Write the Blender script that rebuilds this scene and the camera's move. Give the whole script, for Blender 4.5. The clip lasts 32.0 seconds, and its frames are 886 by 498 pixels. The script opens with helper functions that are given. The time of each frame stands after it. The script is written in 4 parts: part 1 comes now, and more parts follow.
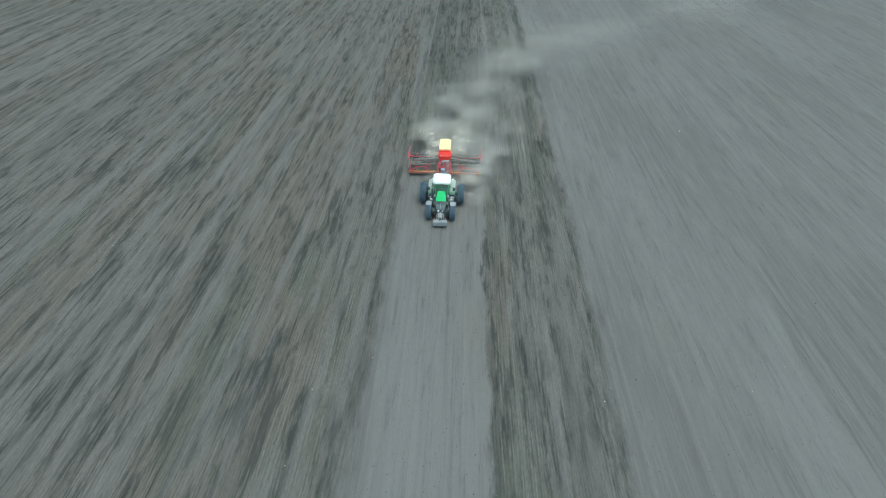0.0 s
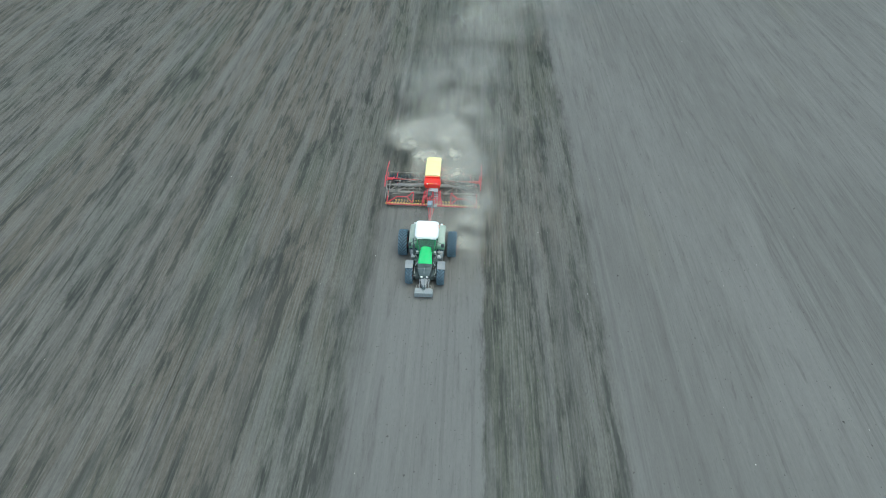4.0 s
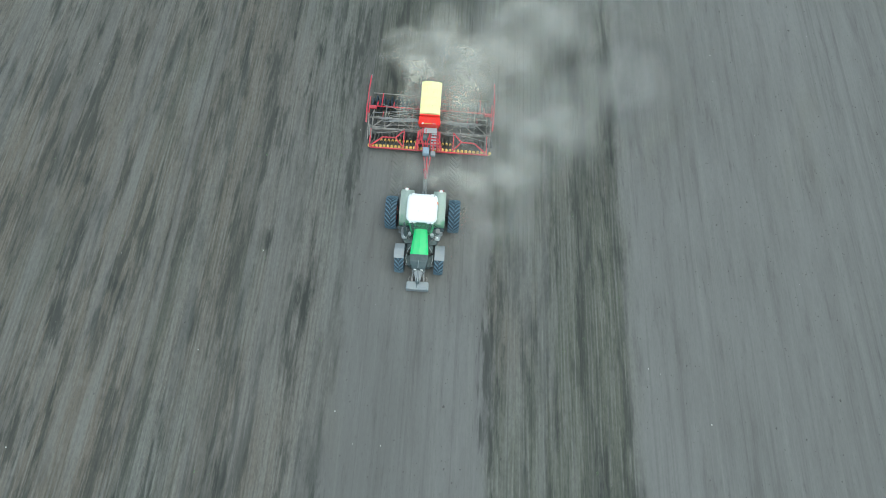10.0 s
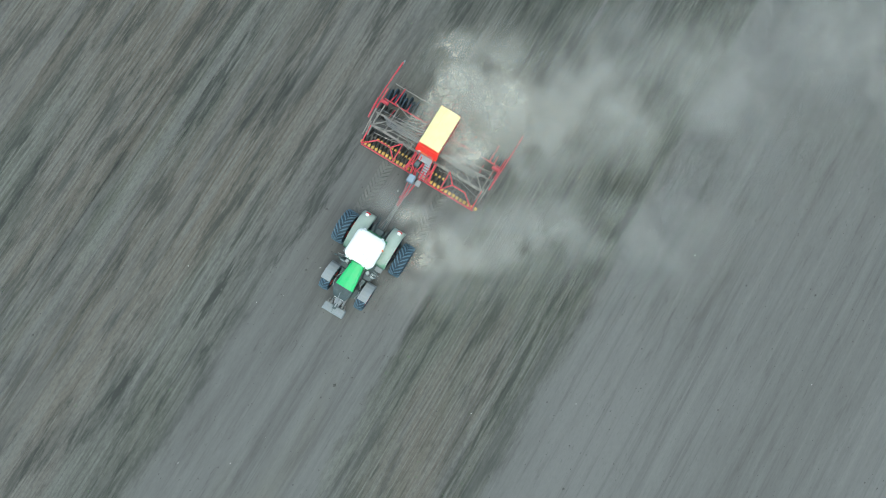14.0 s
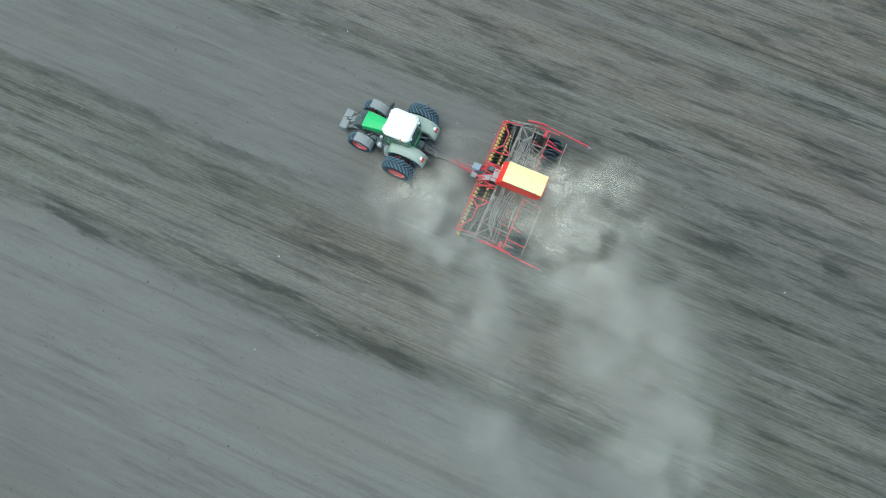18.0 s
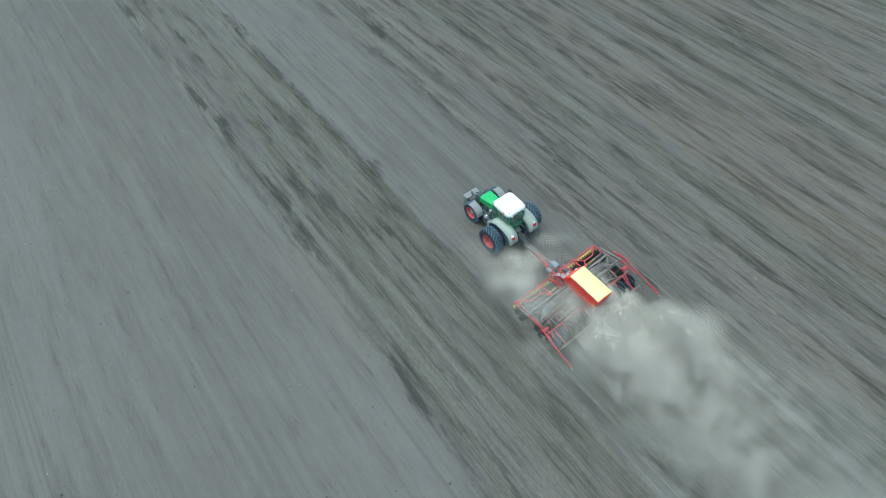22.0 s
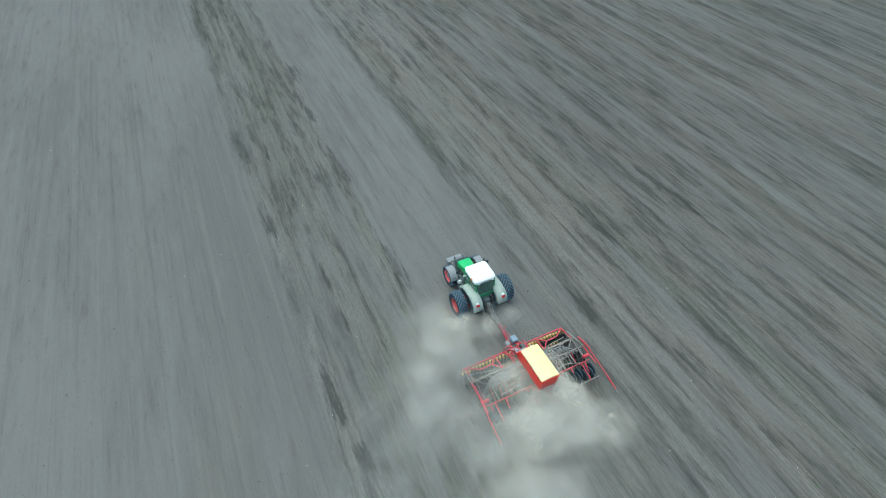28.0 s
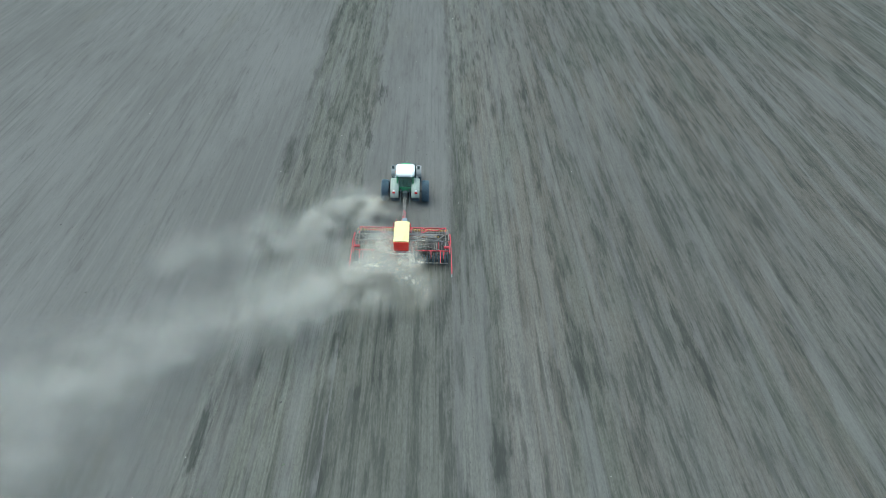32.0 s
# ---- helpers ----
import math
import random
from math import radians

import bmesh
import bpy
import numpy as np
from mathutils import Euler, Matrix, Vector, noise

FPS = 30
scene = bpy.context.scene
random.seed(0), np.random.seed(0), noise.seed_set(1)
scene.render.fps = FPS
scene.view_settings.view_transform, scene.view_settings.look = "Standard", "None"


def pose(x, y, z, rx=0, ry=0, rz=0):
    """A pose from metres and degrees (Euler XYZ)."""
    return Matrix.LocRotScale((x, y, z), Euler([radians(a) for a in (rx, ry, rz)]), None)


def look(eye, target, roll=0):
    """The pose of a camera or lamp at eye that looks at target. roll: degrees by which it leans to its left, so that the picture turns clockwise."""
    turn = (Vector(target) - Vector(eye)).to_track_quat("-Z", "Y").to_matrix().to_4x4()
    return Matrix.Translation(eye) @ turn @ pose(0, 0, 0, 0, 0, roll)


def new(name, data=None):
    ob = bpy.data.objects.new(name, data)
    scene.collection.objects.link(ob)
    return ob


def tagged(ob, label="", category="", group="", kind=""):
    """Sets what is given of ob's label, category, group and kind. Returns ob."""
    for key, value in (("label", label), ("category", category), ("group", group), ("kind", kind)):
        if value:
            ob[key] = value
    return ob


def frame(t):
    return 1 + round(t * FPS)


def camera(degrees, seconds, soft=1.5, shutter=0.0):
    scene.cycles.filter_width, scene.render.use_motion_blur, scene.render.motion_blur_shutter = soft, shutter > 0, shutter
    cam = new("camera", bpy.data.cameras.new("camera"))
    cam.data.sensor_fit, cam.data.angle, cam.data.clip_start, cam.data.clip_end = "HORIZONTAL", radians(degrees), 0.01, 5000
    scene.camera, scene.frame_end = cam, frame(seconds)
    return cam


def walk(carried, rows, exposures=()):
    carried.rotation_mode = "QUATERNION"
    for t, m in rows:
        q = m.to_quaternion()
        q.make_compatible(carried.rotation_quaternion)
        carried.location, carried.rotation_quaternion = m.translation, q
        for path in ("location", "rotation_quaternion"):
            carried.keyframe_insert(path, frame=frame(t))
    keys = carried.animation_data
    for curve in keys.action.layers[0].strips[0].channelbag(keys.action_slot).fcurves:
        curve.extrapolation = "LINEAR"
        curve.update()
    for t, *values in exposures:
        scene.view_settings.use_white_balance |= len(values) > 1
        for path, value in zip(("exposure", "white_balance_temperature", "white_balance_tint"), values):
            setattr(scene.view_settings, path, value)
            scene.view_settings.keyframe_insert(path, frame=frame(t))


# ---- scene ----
cam = camera(82.47, 32.0, soft=0.95, shutter=0.1)

# drone path: seconds, x, y, z, and turn in degrees
PATH = (
    (0.0, -1.575, 43.808, 29.738, 50.47, -0.98, -177.43),
    (0.5, -1.639, 43.714, 29.831, 49.72, -0.91, -177.42),
    (1.0, -1.647, 43.675, 29.857, 49.04, -0.86, -177.40),
    (1.5, -1.655, 43.786, 29.883, 48.23, -0.83, -177.33),
    (2.0, -1.646, 43.997, 29.931, 47.37, -0.82, -177.31),
    (2.5, -1.688, 44.406, 29.992, 46.43, -0.84, -177.35),
    (4.5, -2.107, 47.606, 30.244, 40.19, -1.03, -177.21),
    (5.0, -2.135, 48.721, 30.303, 38.53, -1.38, -177.11),
    (5.5, -2.082, 50.131, 30.347, 37.02, -1.88, -176.88),
    (6.0, -2.033, 51.661, 30.330, 35.29, -1.85, -177.11),
    (6.5, -2.038, 53.180, 30.164, 33.48, -1.86, -176.95),
    (7.0, -2.013, 54.706, 29.930, 31.96, -1.60, -177.05),
    (7.5, -1.896, 56.170, 29.689, 30.50, -1.76, -176.69),
    (8.0, -1.691, 57.586, 29.521, 28.82, -1.74, -176.57),
    (8.5, -1.400, 59.017, 29.508, 26.67, -1.92, -176.42),
    (9.0, -1.110, 60.339, 29.427, 24.53, -2.01, -176.69),
    (9.5, -0.908, 61.688, 29.456, 22.38, -2.20, -176.71),
    (10.0, -0.812, 62.868, 29.551, 19.97, -2.33, -176.71),
    (10.5, -0.786, 63.951, 29.592, 17.49, -2.39, -176.63),
    (11.0, -0.900, 65.040, 29.714, 15.11, -2.37, -176.70),
    (11.5, -1.232, 66.080, 29.912, 12.76, -2.34, -176.47),
    (12.0, -1.695, 67.059, 30.178, 10.36, -2.26, -176.23),
    (12.5, -2.138, 67.991, 30.315, 8.09, -2.10, -172.19),
    (13.0, -2.599, 69.080, 30.386, 6.56, -2.16, -167.84),
    (13.5, -3.077, 70.420, 30.469, 5.25, -2.38, -160.12),
    (15.5, -5.284, 76.603, 30.096, 2.49, -3.14, -108.40),
    (16.0, -6.068, 78.155, 30.134, 5.05, -1.93, -96.53),
    (16.5, -7.086, 79.746, 30.419, 10.27, -0.84, -86.49),
    (17.0, -8.308, 81.552, 30.446, 10.43, -0.28, -77.96),
    (17.5, -9.645, 83.453, 30.476, 10.69, -0.12, -71.64),
    (18.0, -10.870, 85.445, 30.481, 11.34, -0.25, -66.67),
    (18.5, -11.929, 87.349, 30.397, 13.84, -0.41, -61.48),
    (19.0, -12.899, 89.315, 30.344, 18.84, -0.58, -55.37),
    (19.5, -13.764, 91.291, 30.209, 24.44, -0.68, -50.13),
    (20.0, -14.605, 93.105, 30.082, 30.02, -0.65, -46.38),
    (20.5, -15.620, 94.720, 30.039, 34.74, -0.76, -44.26),
    (21.0, -16.706, 96.122, 30.142, 35.09, -0.71, -42.77),
    (21.5, -17.578, 97.600, 30.272, 34.94, -0.83, -40.24),
    (22.0, -18.087, 99.656, 30.441, 34.83, -0.83, -37.99),
    (22.5, -18.244, 102.303, 30.427, 36.10, -0.94, -36.67),
    (23.0, -18.190, 105.226, 30.197, 42.26, -0.91, -35.59),
    (23.5, -18.182, 107.907, 30.057, 42.82, -0.82, -35.21),
    (24.0, -18.052, 110.486, 30.019, 42.93, -0.60, -34.79),
    (24.5, -17.828, 113.194, 30.097, 42.88, -0.44, -34.20),
    (25.0, -17.559, 115.991, 30.263, 42.90, -0.27, -33.47),
    (25.5, -17.199, 118.400, 30.416, 42.91, -0.14, -32.70),
    (27.5, -14.420, 125.249, 30.285, 43.51, -0.69, -26.46),
    (28.0, -13.098, 126.151, 30.284, 43.83, -0.82, -25.76),
    (28.5, -11.432, 126.794, 30.285, 44.18, -0.91, -22.94),
    (29.0, -9.570, 127.345, 30.354, 44.25, -1.09, -17.49),
    (29.5, -7.496, 127.775, 30.485, 44.37, -1.26, -12.93),
    (30.0, -5.259, 128.251, 30.613, 44.38, -1.46, -8.90),
    (30.5, -2.926, 128.770, 30.856, 44.25, -1.80, -4.40),
    (31.0, -0.761, 129.239, 31.269, 44.22, -2.57, -1.71),
    (31.5, 0.867, 129.466, 31.769, 44.19, -2.69, -1.31),
    (32.0, 2.050, 129.466, 32.288, 43.79, -2.13, -0.59),
)
walk(cam, [(r[0], pose(*r[1:])) for r in PATH], exposures=((0.0, 0.56, 5870, -11), (17.0, 0.54, 5870, -11), (22.0, 0.55, 5800, -11), (32.0, 0.60, 5800, -11)))

# the tractor's way along its lane: seconds, metres
RUN = ((0, 0.00), (1, 4.91), (2, 9.85), (2.5, 12.34), (4.5, 22.40), (5, 24.88), (6, 29.82), (7, 34.81), (8, 39.88), (9, 45.04), (10, 50.28), (11, 55.55), (12, 60.81), (13, 65.99), (13.5, 68.57), (15.5, 78.99), (16, 81.61), (17, 86.87), (18, 92.16), (19, 97.52), (20, 103.02), (21, 108.60), (22, 114.07), (23, 119.44), (24, 124.75), (25, 130.01), (25.5, 132.63), (27.5, 143.13), (28, 145.79), (29, 151.12), (30, 156.46), (31, 161.78), (32, 167.12))


def ground_run(t):
    """How far the tractor has gone at t seconds (straight on beyond the ends)."""
    if t <= RUN[0][0]:
        return RUN[0][1] + (t - RUN[0][0]) * 4.92
    for (a, p), (b, q) in zip(RUN, RUN[1:]):
        if t <= b:
            return p + (q - p) * (t - a) / (b - a)
    return RUN[-1][1] + (t - RUN[-1][0]) * 5.3


scene.cycles.transparent_max_bounces = 96

# ---- light: thin overcast, high sun behind cloud ----
world = bpy.data.worlds.new("sky")
scene.world = world
world.use_nodes = True
wn = world.node_tree.nodes
sky = wn.new("ShaderNodeTexSky")
sky.sky_type = "NISHITA"
sky.sun_disc = False
sky.sun_elevation, sky.sun_rotation = radians(75), radians(-36)
sky.dust_density, sky.air_density, sky.ozone_density = 4.0, 1.0, 1.0
world.node_tree.links.new(sky.outputs[0], wn["Background"].inputs[0])
wn["Background"].inputs[1].default_value = 0.14
sun = new("sun", bpy.data.lights.new("sun", "SUN"))
sun.data.energy, sun.data.angle, sun.data.color = 1.0, radians(60), (1.0, 0.985, 0.96)
sun.matrix_basis = look((0, 0, 60), (60 * 0.16, -60 * 0.22, 0))


# ---- materials ----
def material(name):
    m = bpy.data.materials.new(name)
    m.use_nodes = True
    return m, m.node_tree.nodes, m.node_tree.links, m.node_tree.nodes["Principled BSDF"]


class Net:
    """Shader arithmetic in short."""

    def __init__(self, m):
        self.n, self.l = m.node_tree.nodes, m.node_tree.links

    def put(self, node, key, v):
        if isinstance(v, bpy.types.NodeSocket):
            self.l.new(v, node.inputs[key])
        else:
            node.inputs[key].default_value = v

    def math(self, op, a, b=0.0, c=None, clamp=False):
        k = self.n.new("ShaderNodeMath")
        k.operation, k.use_clamp = op, clamp
        self.put(k, 0, a), self.put(k, 1, b)
        if c is not None:
            self.put(k, 2, c)
        return k.outputs[0]

    def ramp(self, v, a, b, lo=0.0, hi=1.0, smooth=True):
        k = self.n.new("ShaderNodeMapRange")
        k.interpolation_type = "SMOOTHSTEP" if smooth else "LINEAR"
        self.put(k, 0, v)
        for i, q in enumerate((a, b, lo, hi)):
            k.inputs[i + 1].default_value = q
        return k.outputs[0]

    def scaled(self, vec, s, off=(0, 0, 0)):
        k = self.n.new("ShaderNodeMapping")
        self.put(k, "Vector", vec)
        k.inputs["Scale"].default_value = s
        k.inputs["Location"].default_value = off
        return k.outputs[0]

    def noise(self, vec, s=1.0, detail=4.0, rough=0.55, distort=0.0):
        k = self.n.new("ShaderNodeTexNoise")
        self.put(k, "Vector", vec)
        k.inputs["Scale"].default_value, k.inputs["Detail"].default_value = s, detail
        k.inputs["Roughness"].default_value, k.inputs["Distortion"].default_value = rough, distort
        return k.outputs[0]

    def mix(self, f, a, b):
        k = self.n.new("ShaderNodeMix")
        k.data_type = "RGBA"
        self.put(k, 0, f), self.put(k, 6, a), self.put(k, 7, b)
        return k.outputs[2]

    def bump(self, h, strength, dist):
        k = self.n.new("ShaderNodeBump")
        self.put(k, "Height", h)
        k.inputs["Strength"].default_value, k.inputs["Distance"].default_value = strength, dist
        return k.outputs[0]


def paint(name, col, rough=0.45, metal=0.0, dust=0.35, dust_col=(0.30, 0.29, 0.26), scale=3.0, relief=0.0):
    """Painted or bare surface with patchy dust and fine wear."""
    m, n, l, p = material(name)
    k = Net(m)
    at = n.new("ShaderNodeTexCoord").outputs["Object"]
    big = k.noise(at, scale, 5)
    fine = k.noise(at, scale * 14, 3)
    veil = k.math("MULTIPLY", k.ramp(k.math("ADD", k.math("MULTIPLY", big, 0.7), k.math("MULTIPLY", fine, 0.3)), 0.35, 0.68), dust, clamp=True)
    shade = k.mix(k.ramp(fine, 0.3, 0.7), (*[c * 0.86 for c in col], 1), (*[min(1, c * 1.06) for c in col], 1))
    l.new(k.mix(veil, shade, (*dust_col, 1)), p.inputs["Base Color"])
    l.new(k.ramp(veil, 0, 0.8, rough, 0.85), p.inputs["Roughness"])
    p.inputs["Metallic"].default_value = metal
    if relief:
        l.new(k.bump(fine, 0.5, relief), p.inputs["Normal"])
    return m


GREEN = paint("green_paint", (0.05, 0.52, 0.145), 0.4, dust=0.15)
WHITE = paint("white_roof_paint", (0.86, 0.87, 0.86), 0.4, dust=0.08)
GREY = paint("grey_plastic", (0.27, 0.285, 0.30), 0.6, dust=0.5)
LIGHT_GREY = paint("dusty_cast_grey", (0.34, 0.37, 0.385), 0.6, dust=0.5, dust_col=(0.40, 0.41, 0.40))
DARK = paint("dark_grey_plastic", (0.055, 0.080, 0.083), 0.5, dust=0.28, dust_col=(0.22, 0.235, 0.23))
BLACK = paint("black_iron", (0.02, 0.022, 0.024), 0.55, dust=0.35, dust_col=(0.16, 0.155, 0.14))
# lugs are a paler copy of the rubber; bluish skylight is in both colours
RUBBER = paint("tyre_rubber", (0.024, 0.040, 0.056), 0.75, dust=0.5, dust_col=(0.055, 0.088, 0.115), scale=5, relief=0.01)
LUG = paint("skylit_lug_rubber", (0.085, 0.145, 0.195), 0.75, dust=0.6, dust_col=(0.15, 0.205, 0.245), scale=5)
RIM = paint("red_rim_paint", (0.74, 0.10, 0.10), 0.5, dust=0.45, dust_col=(0.42, 0.30, 0.28))
RED = paint("red_drill_paint", (0.62, 0.018, 0.045), 0.45, dust=0.55, dust_col=(0.30, 0.17, 0.16), scale=1.6)
HOPPER = paint("orange_red_hopper_paint", (0.92, 0.032, 0.020), 0.4, dust=0.12)
YELLOW = paint("yellow_tarpaulin", (0.92, 0.80, 0.36), 0.6, dust=0.3, dust_col=(0.80, 0.74, 0.50), relief=0.006)
ROLLER = paint("yellow_roller_plastic", (0.72, 0.46, 0.11), 0.5, dust=0.45, dust_col=(0.36, 0.28, 0.15))
STEEL = paint("dusty_steel", (0.17, 0.16, 0.145), 0.6, dust=0.85, dust_col=(0.34, 0.31, 0.275))
BLUE_GREY = paint("blue_grey_box_paint", (0.24, 0.31, 0.38), 0.5, dust=0.3)
HOSE = paint("grey_rubber_hose", (0.24, 0.24, 0.24), 0.5, dust=0.6, dust_col=(0.36, 0.33, 0.30))
LAMP_RED = paint("red_lamp_lens", (0.6, 0.02, 0.02), 0.2, dust=0.1)
LAMP_WHITE = paint("clear_lamp_lens", (0.85, 0.85, 0.83), 0.2, dust=0.1)
AMBER = paint("amber_beacon_lens", (0.85, 0.22, 0.04), 0.25, dust=0.05)
CAB = paint("green_cab_paint", (0.05, 0.36, 0.14), 0.5, dust=0.35)
WEIGHT = paint("dusty_cast_iron", (0.22, 0.245, 0.26), 0.65, dust=0.6, dust_col=(0.33, 0.34, 0.33), scale=2.0)
# darker yellow that carries the shade of the cover's creases
CREASE = paint("shaded_crease", (0.42, 0.36, 0.18), 0.7, dust=0.3)


def fender_paint():
    """Green paint under a coat of dust that lies thickest on the rear of the fender."""
    m, n, l, p = material("dusty_green_paint")
    k = Net(m)
    at = n.new("ShaderNodeTexCoord").outputs["Object"]
    split = n.new("ShaderNodeSeparateXYZ")
    l.new(at, split.inputs[0])
    patchy = k.noise(at, 2.6, 5)
    coat = k.math("MULTIPLY", k.ramp(k.math("ADD", split.outputs[1], k.math("MULTIPLY_ADD", patchy, 1.4, -0.7)), 1.45, 0.45), k.ramp(k.noise(at, 9.0, 4), 0.25, 0.75, 0.82, 1.0))
    l.new(k.mix(coat, (0.05, 0.32, 0.13, 1), (0.42, 0.45, 0.40, 1)), p.inputs["Base Color"])
    l.new(k.ramp(coat, 0, 1, 0.4, 0.85), p.inputs["Roughness"])
    return m


GREEN_DUSTY = fender_paint()


def glass():
    m, n, l, p = material("tinted_cab_glass")
    # green tint; the opaque share paints in sky reflection and a dust film
    p.inputs["Base Color"].default_value = (0.26, 0.40, 0.32, 1)
    p.inputs["Transmission Weight"].default_value = 0.74
    p.inputs["Roughness"].default_value = 0.08
    p.inputs["IOR"].default_value = 1.4
    return m


GLASS = glass()


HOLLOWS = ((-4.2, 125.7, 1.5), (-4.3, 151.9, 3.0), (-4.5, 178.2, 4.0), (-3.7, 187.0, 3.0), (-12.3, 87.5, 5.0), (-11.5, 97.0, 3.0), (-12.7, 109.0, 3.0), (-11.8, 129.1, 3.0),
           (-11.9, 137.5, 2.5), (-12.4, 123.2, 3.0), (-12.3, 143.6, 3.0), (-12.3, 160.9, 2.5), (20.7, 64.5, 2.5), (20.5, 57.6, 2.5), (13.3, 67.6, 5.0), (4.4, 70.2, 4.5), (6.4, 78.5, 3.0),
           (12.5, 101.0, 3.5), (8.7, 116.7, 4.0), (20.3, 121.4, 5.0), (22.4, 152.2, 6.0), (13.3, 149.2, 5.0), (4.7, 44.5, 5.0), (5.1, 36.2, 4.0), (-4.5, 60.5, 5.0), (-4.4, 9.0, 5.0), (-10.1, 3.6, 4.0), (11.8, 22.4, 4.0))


def soil(name, drilled=False):
    """Dry harrowed soil, streaked along the lanes; smooth in the rolled lanes, rough and weedy between them."""
    m, n, l, p = material(name)
    k = Net(m)
    at = n.new("ShaderNodeNewGeometry").outputs["Position"]
    split = n.new("ShaderNodeSeparateXYZ")
    l.new(at, split.inputs[0])
    x = split.outputs[0]
    wob = k.noise(k.scaled(at, (0.8, 0.22, 0)), 1.0, 6, 0.7)
    xw = k.math("ADD", x, k.math("MULTIPLY_ADD", wob, 2.2, -1.1))
    lane = k.math("MULTIPLY", k.ramp(xw, -4.75, -4.10), k.ramp(xw, 3.7, 5.3, 1, 0))
    done = k.ramp(xw, -13.6, -12.2, 1, 0)
    # here and there the rough strips are as smooth as the lanes
    spare = k.math("MULTIPLY", k.ramp(k.noise(k.scaled(at, (0.50, 0.030, 0), (17, 6, 0)), 1.0, 6, 0.62), 0.50, 0.60), k.ramp(split.outputs[1], 70.0, 150.0, 0.44, 0.65))
    smooth = k.math("MAXIMUM", k.math("MAXIMUM", lane, done), spare) if not drilled else k.math("MULTIPLY", spare, 0.5)
    # streaks of several widths, long along the lanes
    wide = k.noise(k.scaled(at, (0.95, 0.10, 0)), 1.0, 7, 0.62, 0.25)
    mid = k.noise(k.scaled(at, (2.4, 0.30, 0), (3, 7, 0)), 1.0, 6, 0.66, 0.3)
    blot = k.noise(k.scaled(at, (0.55, 0.13, 0), (11, 3, 0)), 1.0, 6, 0.60, 0.3)
    thin = k.noise(k.scaled(at, (5.5, 0.50, 0), (9, 2, 0)), 1.0, 4, 0.65)
    fine = k.noise(k.scaled(at, (9.0, 0.16, 0), (5, 1, 0)), 1.0, 4, 0.6)
    patch = k.noise(k.scaled(at, (0.085, 0.022, 0), (1, 5, 0)), 1.0, 4)
    hue = k.noise(k.scaled(at, (0.16, 0.04, 0), (8, 9, 0)), 1.0, 4)
    grain = k.noise(k.scaled(at, (8.0, 2.6, 0)), 1.0, 4, 0.70)
    speck = k.noise(k.scaled(at, (6.0, 1.6, 0), (2, 6, 0)), 1.0, 4, 0.65)
    # combed lines of the harrow
    comb = k.math("SINE", k.math("ADD", k.math("MULTIPLY", x, 30.0), k.math("MULTIPLY", k.noise(k.scaled(at, (0.5, 0.05, 0)), 1.0, 4), 30.0)))
    comb = k.math("MULTIPLY_ADD", comb, 0.5, 0.5)
    dry, damp, pale = (0.163, 0.155, 0.142, 1), (0.046, 0.047, 0.042, 1), (0.200, 0.192, 0.176, 1)
    weedy, brown = (0.120, 0.121, 0.096, 1), (0.149, 0.130, 0.105, 1)
    rows_long = k.noise(k.scaled(at, (1.7, 0.012, 0), (4, 4, 0)), 1.0, 5, 0.62)
    tone = k.math("ADD", k.math("MULTIPLY", wide, 0.40), k.math("ADD", k.math("MULTIPLY", mid, 0.36), k.math("ADD", k.math("MULTIPLY", thin, 0.12), k.math("MULTIPLY", rows_long, 0.12))))
    wet = k.math("ADD", k.ramp(tone, 0.520, 0.425, 0, 0.74), k.math("MULTIPLY", k.ramp(blot, 0.46, 0.37), k.ramp(split.outputs[1], 70.0, 150.0, 0.34, 0.36)), clamp=True)
    wet = k.math("MULTIPLY", wet, k.ramp(split.outputs[1], 30.0, 120.0, 1.08, 0.84))
    tint = k.mix(k.ramp(k.math("ADD", k.math("ADD", hue, k.ramp(split.outputs[1], 95.0, 140.0, 0.0, -0.05)), k.ramp(x, 0.0, 13.0, -0.09, 0.07)), 0.42, 0.58), weedy, brown)
    rough_col = k.mix(k.math("MULTIPLY", k.ramp(patch, 0.36, 0.58, 0.35, 0.95), k.ramp(split.outputs[1], 85.0, 135.0, 1.0, 0.75)), dry, tint)
    crest = k.math("ADD", k.math("MULTIPLY", fine, 0.84), k.math("MULTIPLY", comb, 0.16))
    light = k.math("MAXIMUM", k.ramp(tone, 0.53, 0.60, 0, 0.48), k.math("MULTIPLY", k.ramp(crest, 0.52, 0.64), k.ramp(split.outputs[1], 70.0, 140.0, 0.55, 0.32)))
    rough_col = k.mix(light, rough_col, pale)
    rough_col = k.mix(wet, rough_col, damp)
    rough_col = k.mix(k.math("MULTIPLY", k.ramp(crest, 0.45, 0.30, 0, 0.36), k.ramp(split.outputs[1], 70.0, 140.0, 1.15, 0.6)), rough_col, damp)
    # broad damp and dry bands along the lanes
    band = k.noise(k.scaled(at, (0.62, 0.014, 0), (6, 8, 0)), 1.0, 5, 0.6)
    rough_col = k.mix(k.math("MULTIPLY", k.ramp(band, 0.49, 0.36), k.ramp(split.outputs[1], 70.0, 140.0, 0.30, 0.40)), rough_col, damp)
    rough_col = k.mix(k.ramp(band, 0.51, 0.64, 0, 0.45), rough_col, pale)
    # long thin damp furrows, clearer towards the far end
    line = k.noise(k.scaled(at, (2.6, 0.022, 0), (7, 3, 0)), 1.0, 4, 0.66)
